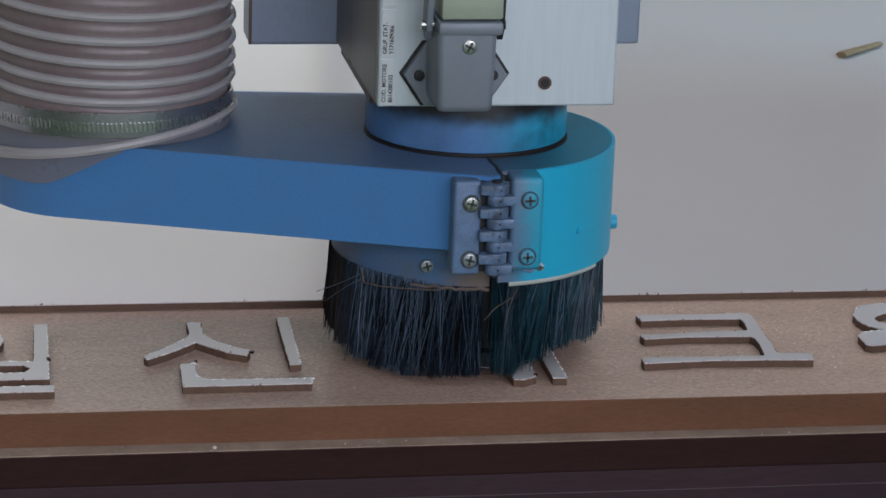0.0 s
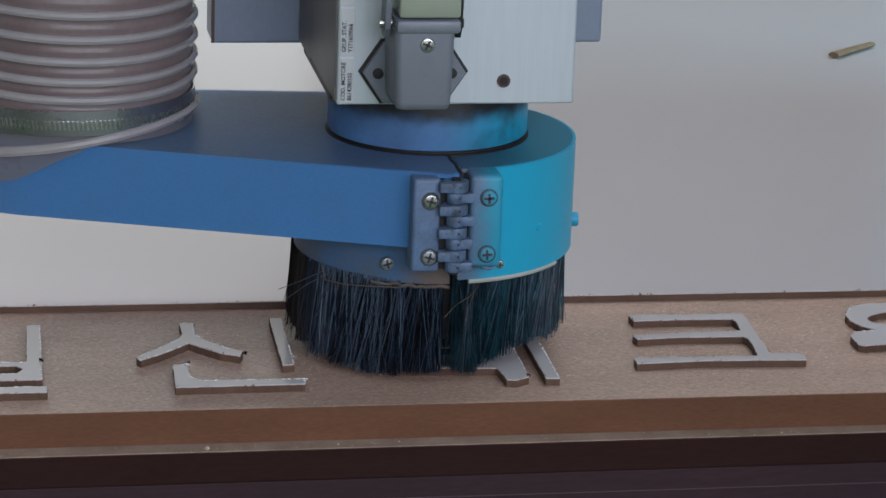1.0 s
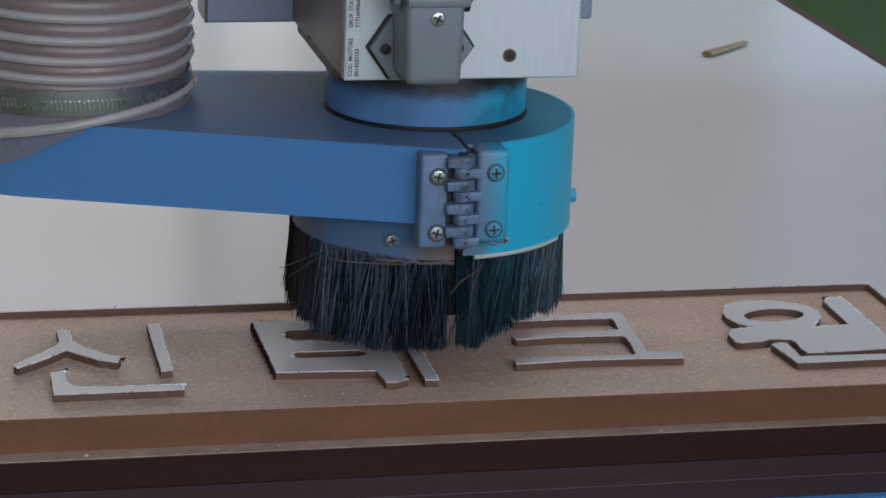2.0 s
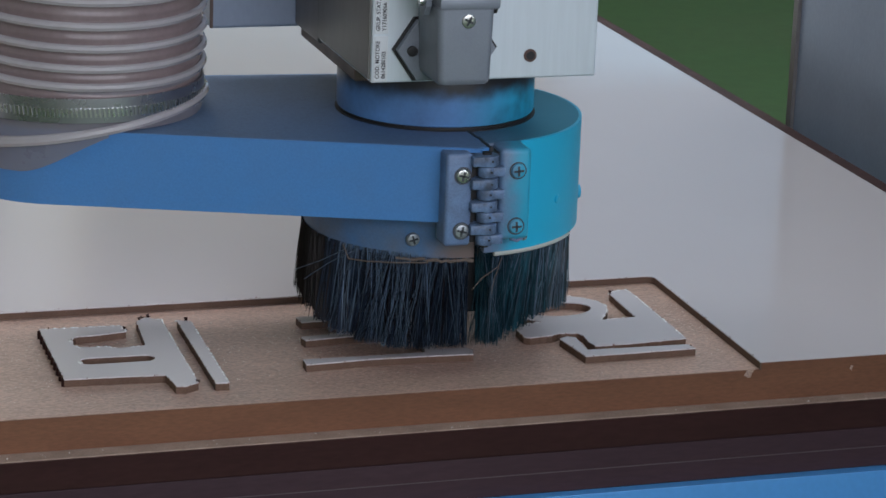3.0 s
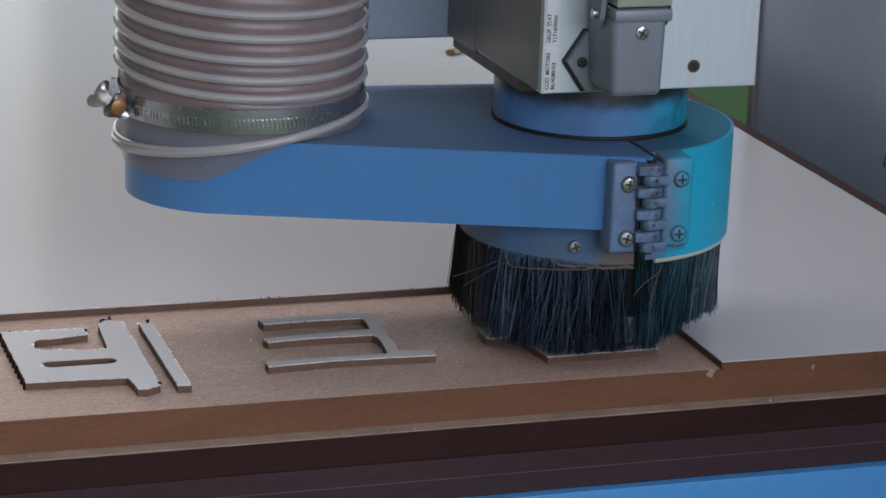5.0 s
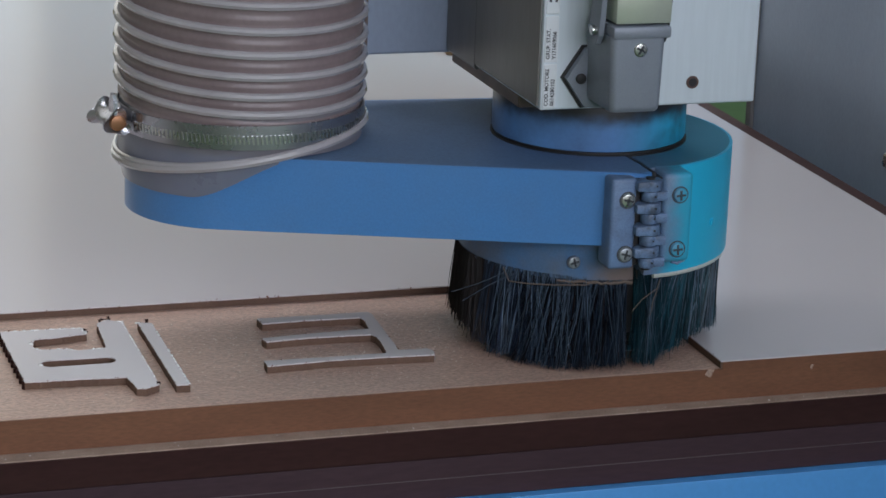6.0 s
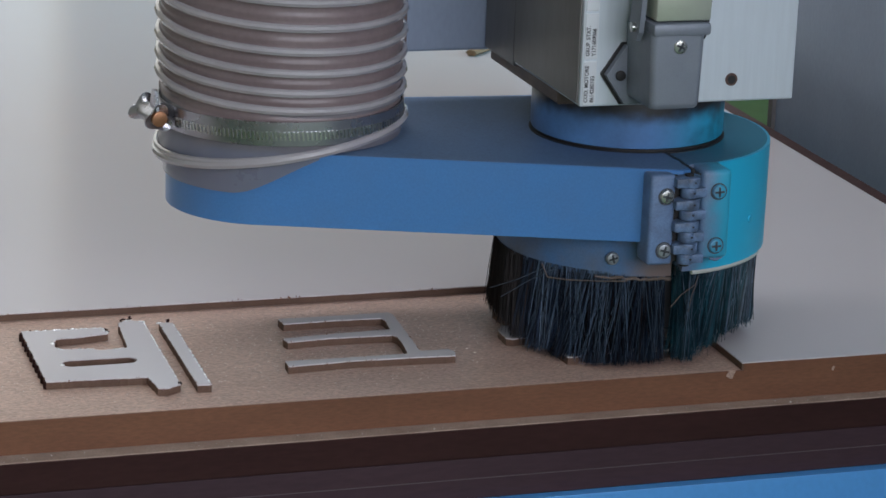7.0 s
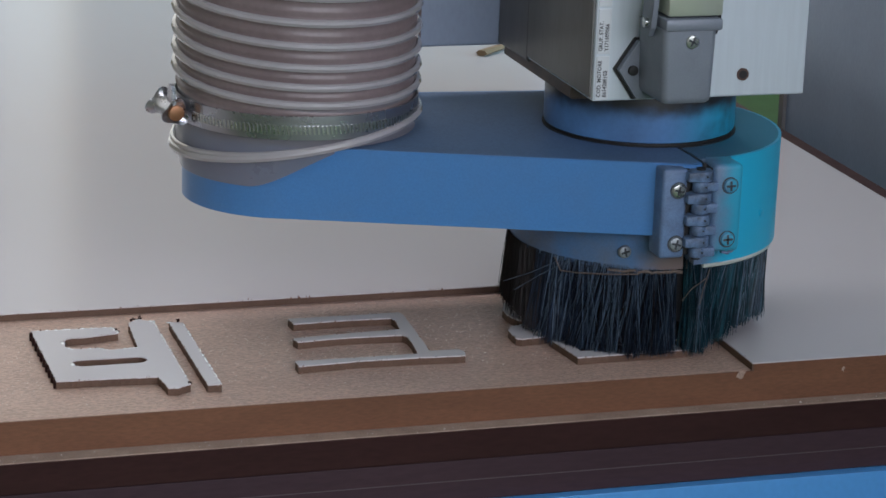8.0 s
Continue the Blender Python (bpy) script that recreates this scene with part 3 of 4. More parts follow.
def dust():
    """Pale specks of milling dust on the pocket floor and the ledge."""
    rnd = random.Random(7)
    vs, fs = [], []
    def speck(x, y, z, r):
        k = len(vs)
        a = rnd.uniform(0, 6.28)
        for j in range(3):
            vs.append((x + r * math.cos(a + 2.1 * j), y + r * math.sin(a + 2.1 * j) * 1.4, z))
        vs.append((x, y, z + r * 0.9))
        fs.extend([(k, k + 1, k + 3), (k + 1, k + 2, k + 3), (k + 2, k, k + 3), (k, k + 2, k + 1)])
    for _ in range(3600):
        speck(rnd.uniform(PL, PX), rnd.triangular(0.004, PY, 0.09), -DEPTH + 0.0002, rnd.uniform(0.00012, 0.00052))
    for _ in range(70):
        speck(rnd.uniform(-0.1, 0.8), rnd.uniform(-0.0105, -0.001), -0.0213, rnd.uniform(0.0002, 0.0004))
    for x, y, r in ((0.1120, -0.0070, 0.0016), (0.1750, -0.0060, 0.0007), (0.2050, -0.0040, 0.0006), (0.5900, -0.0060, 0.0008), (0.3960, -0.0070, 0.0006)):
        speck(x, y, -0.0213, r)
    me = bpy.data.meshes.new("milling_dust")
    me.from_pydata(vs, [], fs)
    me.materials.append(M_SPECK)
    tagged(new("milling_dust", me), "pale specks of milling dust lying on the board", "dust", kind="stuff")


def splinter():
    bm = bmesh.new()
    m = Matrix.Translation((0.6725, 0.7440, 0.0025)) @ pose(0, 0, 0, 0, 0, 42) @ Matrix.Diagonal((0.058, 0.009, 0.0045, 1))
    bmesh.ops.create_cone(bm, cap_ends=True, segments=6, radius1=0.55, radius2=0.38, depth=1, matrix=m @ pose(0, 0, 0, 0, 90, 0))
    tagged(part("wood_splinter", bm, M_CHIP), "small tan wood splinter lying on the white board", "splinter")


# ---- the spindle motor ----
def screw(parent, x, y, z, r=0.0042, label="", mat=None):
    """A cross-head screw facing the front (towards -y)."""
    head = cyl((x, y + 0.0008, z), (x, y - 0.0012, z), r, 20, r * 0.82, 0.0004)
    ob = part("screw", head, mat or M_SCREW, parent, label or "dull cross-head screw", smooth=True)
    a = math.radians(35 + 137 * (x * 100 % 1))
    # Raised dark cross: the slot's shade is put into its colour.
    slot = join(box(-r * 0.62, r * 0.62, -0.0003, 0.0003, -r * 0.13, r * 0.13), box(-r * 0.13, r * 0.13, -0.0003, 0.0003, -r * 0.62, r * 0.62))
    slot.transform(Matrix.Translation((x, y - 0.00125, z)) @ Matrix.Rotation(a, 4, "Y"))
    part("cross_slot", slot, M_SLOT, ob)
    return ob


def spindle():
    s = thing("spindle_motor", "aluminium spindle motor box with a grey connector and printed labels", "spindle motor")
    part("body", box(-0.0608, 0.0552, -0.0665, 0.034, 0.0460, 0.30, 0.0009), M_ALU, s, "brushed aluminium housing")
    part("side_plate", box(-0.0618, -0.0606, -0.064, 0.0335, 0.0475, 0.298, 0.0004), M_GREY, s, "dull grey side plate")
    part("rear_housing", box(-0.0612, 0.0556, 0.0345, 0.0845, 0.0440, 0.30, 0.0015), M_GREY, s, "grey rear housing")
    part("flange", box(-0.0590, 0.0300, -0.0300, 0.0800, 0.0385, 0.0462, 0.001), M_FLANGE, s, "stained brown flange under the housing")
    part("nose_plate", box(0.0100, 0.0470, -0.0330, 0.0300, 0.0400, 0.0455, 0.002), M_CYANTOP, s, "turquoise smeared plate under the housing")
    part("slide_plate", box(-0.1075, 0.1040, 0.0850, 0.115, 0.0425, 0.62, 0.0015), M_SLATE, s, "slate grey slide plate")
    part("plate_edge", box(-0.1077, -0.1060, 0.0842, 0.0852, 0.0430, 0.60), M_FLANGE, s)
    # threaded hole
    rim = cyl((0.0204, -0.0671, 0.0575), (0.0204, -0.0660, 0.0575), 0.0033, 22)
    hole = part("threaded_hole", rim, M_RUST, s, "small hole with a rusty rim", smooth=True)
    part("bore", cyl((0.0204, -0.06735, 0.0575), (0.0204, -0.0668, 0.0575), 0.0022, 16), M_BLACK, hole, smooth=True)
    # labels, read from below upwards
    for z0, z1, lines in ((0.0467, 0.0693, ("COD. MOTORE", "8614280103")), (0.0704, 0.0936, ("GRUP. STAT.", "Y171609066")), (0.0947, 0.117, ())):
        lab = part("label_plate", box(-0.0598, -0.0528, -0.0670, -0.0662, z0, z1, 0.0006), M_LABEL, s, "white printed label")
        for i, line in enumerate(lines):
            writing(line, 0.0029, pose(-0.0571 + 0.0031 * i, -0.06712, z0 + 0.0016, 90, 0, 0) @ pose(0, 0, 0, 0, 0, 90) @ Matrix.Diagonal((0.94, 1, 1, 1)), M_INK, lab)
        if not lines:
            for i in range(2):
                part("print_bar", box(-0.0585 + 0.0031 * i, -0.0572 + 0.0031 * i, -0.0672, -0.0669, z0 + 0.006, z1 - 0.002), M_INK, lab)
    # connector: base flange with gasket, hooded housing, lever
    cx, cz = -0.0242, 0.0628
    diamond = [(-0.0250, 0.0), (-0.0150, 0.0148), (0.0150, 0.0148), (0.0250, 0.0), (0.0150, -0.0148), (-0.0150, -0.0148)]
    con = part("connector_base", prism(diamond, 0, 0.0045, 0.0006), M_CONN, s, "grey connector base with two ears")
    con.data.transform(Matrix.Translation((cx, -0.0672, cz)) @ Matrix.Rotation(radians(90), 4, "X"))
    gasket = part("gasket", prism([(x * 1.07, y * 1.07) for x, y in diamond], 0, 0.0012), M_BLACK, con, "black rubber gasket")
    gasket.data.transform(Matrix.Translation((cx, -0.0666, cz)) @ Matrix.Rotation(radians(90), 4, "X"))
    for dx in (-0.0178, 0.0178):
        part("ear_bolt", cyl((cx + dx, -0.0716, cz), (cx + dx, -0.0735, cz), 0.0026, 14, bevel=0.0003), M_BLACK, con, smooth=True)
    hood = bmesh.new()
    rings = []
    for z, k, inset in ((0.0524, 0.90, 0.0016), (0.0536, 0.955, 0.0004), (0.0556, 0.985, 0.0), (0.0900, 1.06, 0.0)):
        hw, y0, y1, r = 0.0134 * k, -0.1040 + inset, -0.0705, 0.0034
        outline = [(-hw, y1)] + arc(-hw + r, y0 + r, r, 180, 270, 7) + arc(hw - r, y0 + r, r, 270, 360, 7) + [(hw, y1)]
        rings.append([hood.verts.new((cx - 0.0008 + x, y, z)) for x, y in outline])
    for p, q in zip(rings, rings[1:]):
        for i in range(len(p)):
            hood.faces.new((p[i], p[(i + 1) % len(p)], q[(i + 1) % len(p)], q[i]))
    hood.faces.new(rings[0][::-1])
    hood.faces.new(rings[-1])
    h = part("connector_housing", hood, M_CONN, s, "grey cast connector housing", smooth=True)
    part("collar_rib", box(cx - 0.0146, cx + 0.0158, -0.1052, -0.071, cz + 0.0262, cz + 0.0325, 0.0016), M_CONN, h, smooth=True)
    screw(h, -0.0240, -0.1036, 0.0836, 0.0040, "bright cross-head screw", M_STEEL)
    lever = box(cx - 0.0132, cx + 0.0156, -0.1040, -0.070, cz + 0.0335, cz + 0.056, 0.0012)
    lv = part("upper_hood", lever, M_PALE, s, "pale plated upper hood with a locking lever", smooth=True)
    for dx, sgn in ((-0.0178, -1), (0.0162, 1)):
        arm = prism([(-0.010, 0.030), (0.005, 0.030), (0.006, 0.012), (0.0075, 0.002), (0.0035, -0.0060), (-0.002, -0.0068), (-0.0055, -0.002), (-0.0075, 0.010)], 0, 0.0026, 0.0006)
        arm.transform(Matrix.Translation((cx + dx - 0.0009, -0.0900, cz + 0.0285)) @ Matrix.Rotation(radians(90), 4, "Z") @ Matrix.Rotation(radians(90), 4, "X"))
        part("lever_arm", arm, M_CONN if sgn < 0 else M_BLACK, lv)
        part("lever_pivot", cyl((cx + dx - 0.003 * (sgn < 0), -0.0905, cz + 0.0285), (cx + dx + 0.003, -0.0905, cz + 0.0285), 0.0024, 14), M_STEEL if sgn < 0 else M_BLACK, lv, smooth=True)
    part("cast_mark", join(box(cx - 0.0040, cx + 0.0030, -0.1037, -0.1034, 0.0622, 0.0628), box(cx - 0.001, cx - 0.0003, -0.1037, -0.1034, 0.0600, 0.0652), box(cx + 0.0012, cx + 0.0018, -0.1037, -0.1034, 0.0605, 0.0640)), M_CONN, h)
    return s


# ---- the dust shoe ----
HX, HY, HR = -0.184, 0.053, 0.0655  # hose
AX, AY, AR = -0.190, 0.052, 0.0545  # rounded end of the arm
SX, SY, SR = -0.0022, 0.016, 0.077   # round of the shoe, on the spindle's axis
TOP, LOW = 0.0120, -0.0265


def shoe():
    d = thing("dust_shoe", "blue painted suction shoe with turquoise cover and dark brush skirt", "dust shoe")
    whole = hull(arc(AX, AY, AR, 0, 360, 72) + [(-0.120, 0.109), (-0.020, 0.100), (-0.0045, -0.0718)] + arc(SX, SY, SR, 0, 360, 96))
    part("arm", prism(cut(whole, 1, 0.03, -0.0012), LOW, TOP, 0.0014, 3), M_BLUE, d, "blue painted hollow arm", smooth=True)
    skirt = cut(arc(SX, SY, 0.0675, 0, 359, 90), 1, 0.03, -0.0012)
    part("skirt_ring", prism(skirt, -0.0500, LOW - 0.0002, 0.0006), M_RING, d, "worn blue ring that holds the brush", smooth=True)
    cover = cut(arc(SX, SY, SR, 0, 359, 110), -1, -0.03, -0.0006)
    part("cover", prism(cover, -0.0450, TOP - 0.0004, 0.0014, 3), M_COVER, d, "turquoise painted hinged half cover", smooth=True)
    part("cover_ring", prism(cut(arc(SX, SY, 0.0690, 0, 359, 90), -1, -0.03, -0.0006), -0.0496, -0.0448, 0.0006), M_COVERRING, d, "worn grey-blue ring under the cover", smooth=True)
    # Thin top sheets, greyer and darker than the sides below them.
    part("arm_top", prism(cut([(x * 0.988 - 0.0012, y * 0.975 + 0.0004) for x, y in whole], 1, 0.03, -0.0022), TOP - 0.0002, TOP + 0.0002), M_BLUETOP, d, "greyer blue sheet on top of the arm")
    part("cover_top", prism(cut(arc(SX, SY, SR - 0.0016, 0, 359, 110), -1, -0.03, -0.0012), TOP - 0.0008, TOP - 0.0002), M_COVERTOP, d, "greyer turquoise sheet on top of the cover")
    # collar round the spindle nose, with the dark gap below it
    part("collar", cyl((SX, SY, 0.0138), (SX, SY, 0.0440), 0.0516, 72, bevel=0.0012), M_COLLAR, d, "blue collar with turquoise overspray and painted shade with smudges at its top", smooth=True)
    part("collar_gap", join(cyl((SX, SY, 0.0110), (SX, SY, 0.0136), 0.0506, 72), cyl((SX, SY, 0.0110), (SX, SY, TOP + 0.0005), 0.0524, 72)), M_BLACK, d, "dark gap under the collar", smooth=True)
    crack = [(0.0001, -0.0330), (0.0002, -0.0450), (0.0011, -0.0520), (0.0005, -0.0600), (0.0012, -0.0705)]
    crack_outline = [(x - 0.0009, y) for x, y in crack] + [(x + 0.0007, y) for x, y in crack[::-1]]
    part("seam", prism(crack_outline, TOP - 0.002, TOP + 0.0004), M_BLACK, d, "dark crooked seam between arm and cover")
    # hinge: two leaves with knuckles on a pin
    left = part("hinge_leaf", box(-0.0235, -0.0100, -0.0760, -0.0600, -0.0362, 0.0112, 0.0018, 3), M_HINGE, d, "grey-blue painted hinge leaf", smooth=True)
    right = part("hinge_leaf", box(0.0048, 0.0212, -0.0752, -0.0560, -0.0345, 0.0122, 0.0026, 3), M_LEAF, d, "grey-blue hinge leaf oversprayed turquoise", smooth=True)
    for x, z, leaf in ((-0.0150, 0.0, left), (-0.0149, -0.0283, left), (0.0138, 0.0012, right), (0.0138, -0.0274, right)):
        front = -0.0760 if leaf is left else -0.0752
        # Dark disc gives the shade of the recess round the head.
        part("screw_recess", cyl((x, front + 0.001, z), (x, front - 0.0003, z), 0.0045, 22), M_SLOT, leaf, smooth=True)
        screw(leaf, x, front - 0.0004, z, 0.0041, *(("bright worn cross-head screw", M_STEEL) if leaf is left and z == 0 else () if leaf is left else ("cross-head screw smeared with paint", M_LEAF)))
    PIN = -0.0026
    for i in range(8):
        z1 = 0.0102 - i * 0.0058
        z0 = z1 - 0.0054
        if i % 2 == 0:
            kn = join(cyl((PIN, -0.0748, z0), (PIN, -0.0748, z1), 0.0061, 24, bevel=0.0006), box(-0.0112, PIN, -0.0803, -0.0725, z0 + 0.0003, z1 - 0.0003, 0.0007))
            part("knuckle", kn, M_GRIME, left, "grimy grey-blue knuckle", smooth=True)
        else:
            kn = join(cyl((PIN, -0.0752, z0), (PIN, -0.0752, z1), 0.0044, 24, bevel=0.0006), box(PIN, 0.0062, -0.0786, -0.0725, z0 + 0.0003, z1 - 0.0003, 0.0007))
            part("knuckle", kn, M_GRIME, right, "grimy grey-blue knuckle", smooth=True)
        part("oil_hole", cyl((PIN + 0.0012, -0.0795 - 0.0011 * (i % 2 == 0), z0 + 0.0030), (PIN + 0.0012, -0.0802 - 0.0011 * (i % 2 == 0), z0 + 0.0030), 0.0005, 8), M_BLACK, left if i % 2 == 0 else right)
    part("hinge_pin", cyl((PIN, -0.0748, -0.0372), (PIN, -0.0748, 0.0112), 0.0024, 14), M_BLACK, d, "dark hinge pin", smooth=True)
    # Black block puts the gap's shade between leaf and knuckles.
    part("hinge_recess", box(-0.0102, 0.0050, -0.0722, -0.0600, -0.0355, 0.0100), M_BLACK, d, "black block for the shade in the gap behind the knuckles")
    part("hook", tube([(0.0128, -0.0712, -0.0352), (0.0160, -0.0716, -0.0362), (0.0188, -0.0712, -0.0348), (0.0198, -0.0706, -0.0315)], 0.0009, 7), M_HINGE, d, "small bent wire hook", smooth=True)
    # small fixings
    screw(d, -0.0305, -0.0460, -0.0405, 0.0038)
    screw(d, 0.0245, -0.0565, -0.0385, 0.0024, "small paint-covered screw")
    part("knob", cyl((0.0725, 0.010, -0.0350), (0.0785, 0.0095, -0.0350), 0.0038, 16, bevel=0.0008), M_CYAN, d, "small turquoise knob", smooth=True)
    v = Vector((0.0470, -0.0580, 0)).normalized()
    part("dimple", cyl((SX + v.x * 0.0765, SY + v.y * 0.0765, -0.0235), (SX + v.x * 0.0778, SY + v.y * 0.0778, -0.0235), 0.0022, 14, bevel=0.0004), M_CYAN, d, smooth=True)

    def round_at(r, a, z):
        return (SX + r * math.cos(radians(a)), SY + r * math.sin(radians(a)), z)
    # felt and glue where the bristles start
    part("felt_strip", tube([round_at(0.0758, a, -0.0462) for a in range(-82, -36, 3)], 0.0013, 6), M_FELT, d, "pale strip under the cover", smooth=True)
    rnd = random.Random(3)
    part("glue_line", tube([round_at(0.0672, a, -0.0506 - rnd.uniform(0, 0.0014)) for a in range(-122, -86, 2)], 0.0010, 6), M_TAN, d, "tan glue and fibre along the brush top")
    part("loose_wire", tube([round_at(0.0680, -148, -0.0492), round_at(0.0708, -143, -0.0548), round_at(0.0712, -134, -0.0540), round_at(0.0708, -122, -0.0528), round_at(0.0700, -108, -0.0518)], 0.00035, 5), M_TAN, d, "loose pale wire")
    part("loose_fibre", tube([round_at(0.0720, -76, -0.0480), round_at(0.0765, -80, -0.0530), round_at(0.0775, -87, -0.0580), round_at(0.0780, -91, -0.0640)], 0.00020, 5), M_TAN, d, "loose pale fibres", smooth=True)
    part("loose_fibre", tube([round_at(0.0768, -80, -0.0532), round_at(0.0775, -82, -0.0590), round_at(0.0777, -83, -0.0670)], 0.0002, 5), M_TAN, d, smooth=True)
    part("loose_fibre", tube([round_at(0.0690, -142, -0.0510), round_at(0.0730, -152, -0.0590), round_at(0.0755, -166, -0.0720)], 0.0002, 5), M_HAIRL, d, smooth=True)
    part("loose_fibre", tube([round_at(0.0690, -146, -0.0510), round_at(0.0735, -158, -0.0600), round_at(0.0765, -174, -0.0700)], 0.0002, 5), M_HAIRL, d, smooth=True)
    brush(d)
    return d


# how much shorter the worn bristles are, in millimetres, round the brush
WORN_AT = (-180, -173, -168, -162, -144, -130, -119, -103, -87, -69, -65, -53, -47, -33, -21, 70, 159, 180)
WORN_BY = (7.0, 9.5, 8.0, 2.0, 1.5, 0.8, 0.3, 0.0, 1.5, 1.0, 7.5, 9.5, 11.0, 10.0, 8.0, 5.0, 7.0, 8.0)


def brush(d):
    """The brush skirt: several rows of single bristles round a dark core, split at the hinge."""
    rnd = random.Random(11)
    # Added ring stops the view from passing through the bristles.
    part("brush_core", tube_ring(0.0580, 0.0640, -0.080, -0.0430, 72), M_CORE, d, "dark solid ring added inside the bristles")
    meshes = {"dark": ([], []), "teal": ([], []), "pale": ([], []), "brown": ([], [])}
    for i in range(13000):
        a = rnd.uniform(-180, 180)
        x = math.cos(radians(a))
        side = x > 0.025
        seam = abs(x - 0.025)
        if a < 0 and seam < 0.030:
            continue
        if 25 < a < 155 and rnd.random() < 0.6:
            continue
        tone = "teal" if side else "dark"
        out = rnd.random()
        # Far left turns brown and darker: its shade is in the bristle colour.
        if a < -160 or a > 140 or (not side and rnd.random() < 0.15):
            tone = "brown"
        # A few strands are paler: the light they catch is in their colour.
        if -150 < a < -20 and rnd.random() < (0.08 if a < -88 else 0.035):
            tone, out = "pale", 1.0
        r0 = 0.0605 + 0.0065 * out + 0.0016 * max(0, -x) ** 2 if not side else 0.0660 + 0.0080 * out
        z0 = -0.0480 if not side else -0.0440
        lump = noise.noise(Vector((a * 0.09, 3.1 + side, 0))) * 0.0034 + noise.noise(Vector((a * 0.30, 7.7, 0))) * 0.0042
        z1 = -0.0968 + lump + rnd.expovariate(1 / 0.0012) + float(np.interp(a + rnd.gauss(0, 0.8), WORN_AT, WORN_BY)) / 1000
        z1 = max(z1, -0.0976)
        tuft = noise.noise(Vector((a * 0.16, 1.3, 0.4))) * 9.0 + noise.noise(Vector((a * 0.5, 9.3, 0.4))) * 8.0 - 2.0
        lean = tuft + rnd.gauss(0, 2.2)
        if a < 0 and seam < 0.12:
            lean = abs(lean) * (0.6 if side else -0.6)
        wild = rnd.random()
        if wild < 0.04 or tone == "pale":
            lean += rnd.uniform(-8, 8)
        flare = rnd.gauss(0.0078 - 0.0072 * max(0, -x), 0.0016) if not side else rnd.gauss(-0.0016, 0.0013)
        flare += noise.noise(Vector((a * 0.28, 5.5, 2.0))) * 0.0042
        if wild > 0.994:
            flare += rnd.uniform(0.003, 0.007)
        w = rnd.uniform(0.00014, 0.00029)
        vs, fs = meshes[tone]
        k = len(vs)
        for j, t in enumerate((0.0, 0.5, 1.0)):
            ang = radians(a + lean * t)
            rr = r0 + flare * t * (1.25 - 0.25 * t)
            zz = z0 + (z1 - z0) * t
            ww = w * (1.0, 1.0, 0.55)[j]
            px, py = SX + rr * math.cos(ang), SY + rr * math.sin(ang)
            for q in range(3):
                b = ang + 2.094 * q
                vs.append((px + ww * math.cos(b), py + ww * math.sin(b), zz))
        for st in (0, 3):
            for q in range(3):
                fs.append((k + st + q, k + st + (q + 1) % 3, k + st + 3 + (q + 1) % 3, k + st + 3 + q))
        fs.append((k + 8, k + 7, k + 6))
    for tone, mat, label in (("dark", M_HAIR, "blue-black bristles of uneven length"), ("teal", M_HAIRC, "dark teal bristles of uneven length"), ("brown", M_HAIRB, "brown-black bristles"), ("pale", M_HAIRL, "single paler bristles crossing the others")):
        me = bpy.data.meshes.new("bristles")
        me.from_pydata(meshes[tone][0], [], meshes[tone][1])
        me.materials.append(mat)
        ob = new("bristles", me)
        ob.parent = d
        tagged(ob, label, kind="stuff")


def tube_ring(r0, r1, z0, z1, n):
    bm = bmesh.new()
    rows = []
    for r, z in ((r0, z0), (r1, z0), (r1 - 0.0005, z1), (r0, z1)):
        rows.append([bm.verts.new((SX + r * math.cos(2 * math.pi * i / n), SY + r * math.sin(2 * math.pi * i / n), z)) for i in range(n)])
    for j in range(4):
        a, b = rows[j], rows[(j + 1) % 4]
        for i in range(n):
            bm.faces.new((a[i], a[(i + 1) % n], b[(i + 1) % n], b[i]))
    return bm


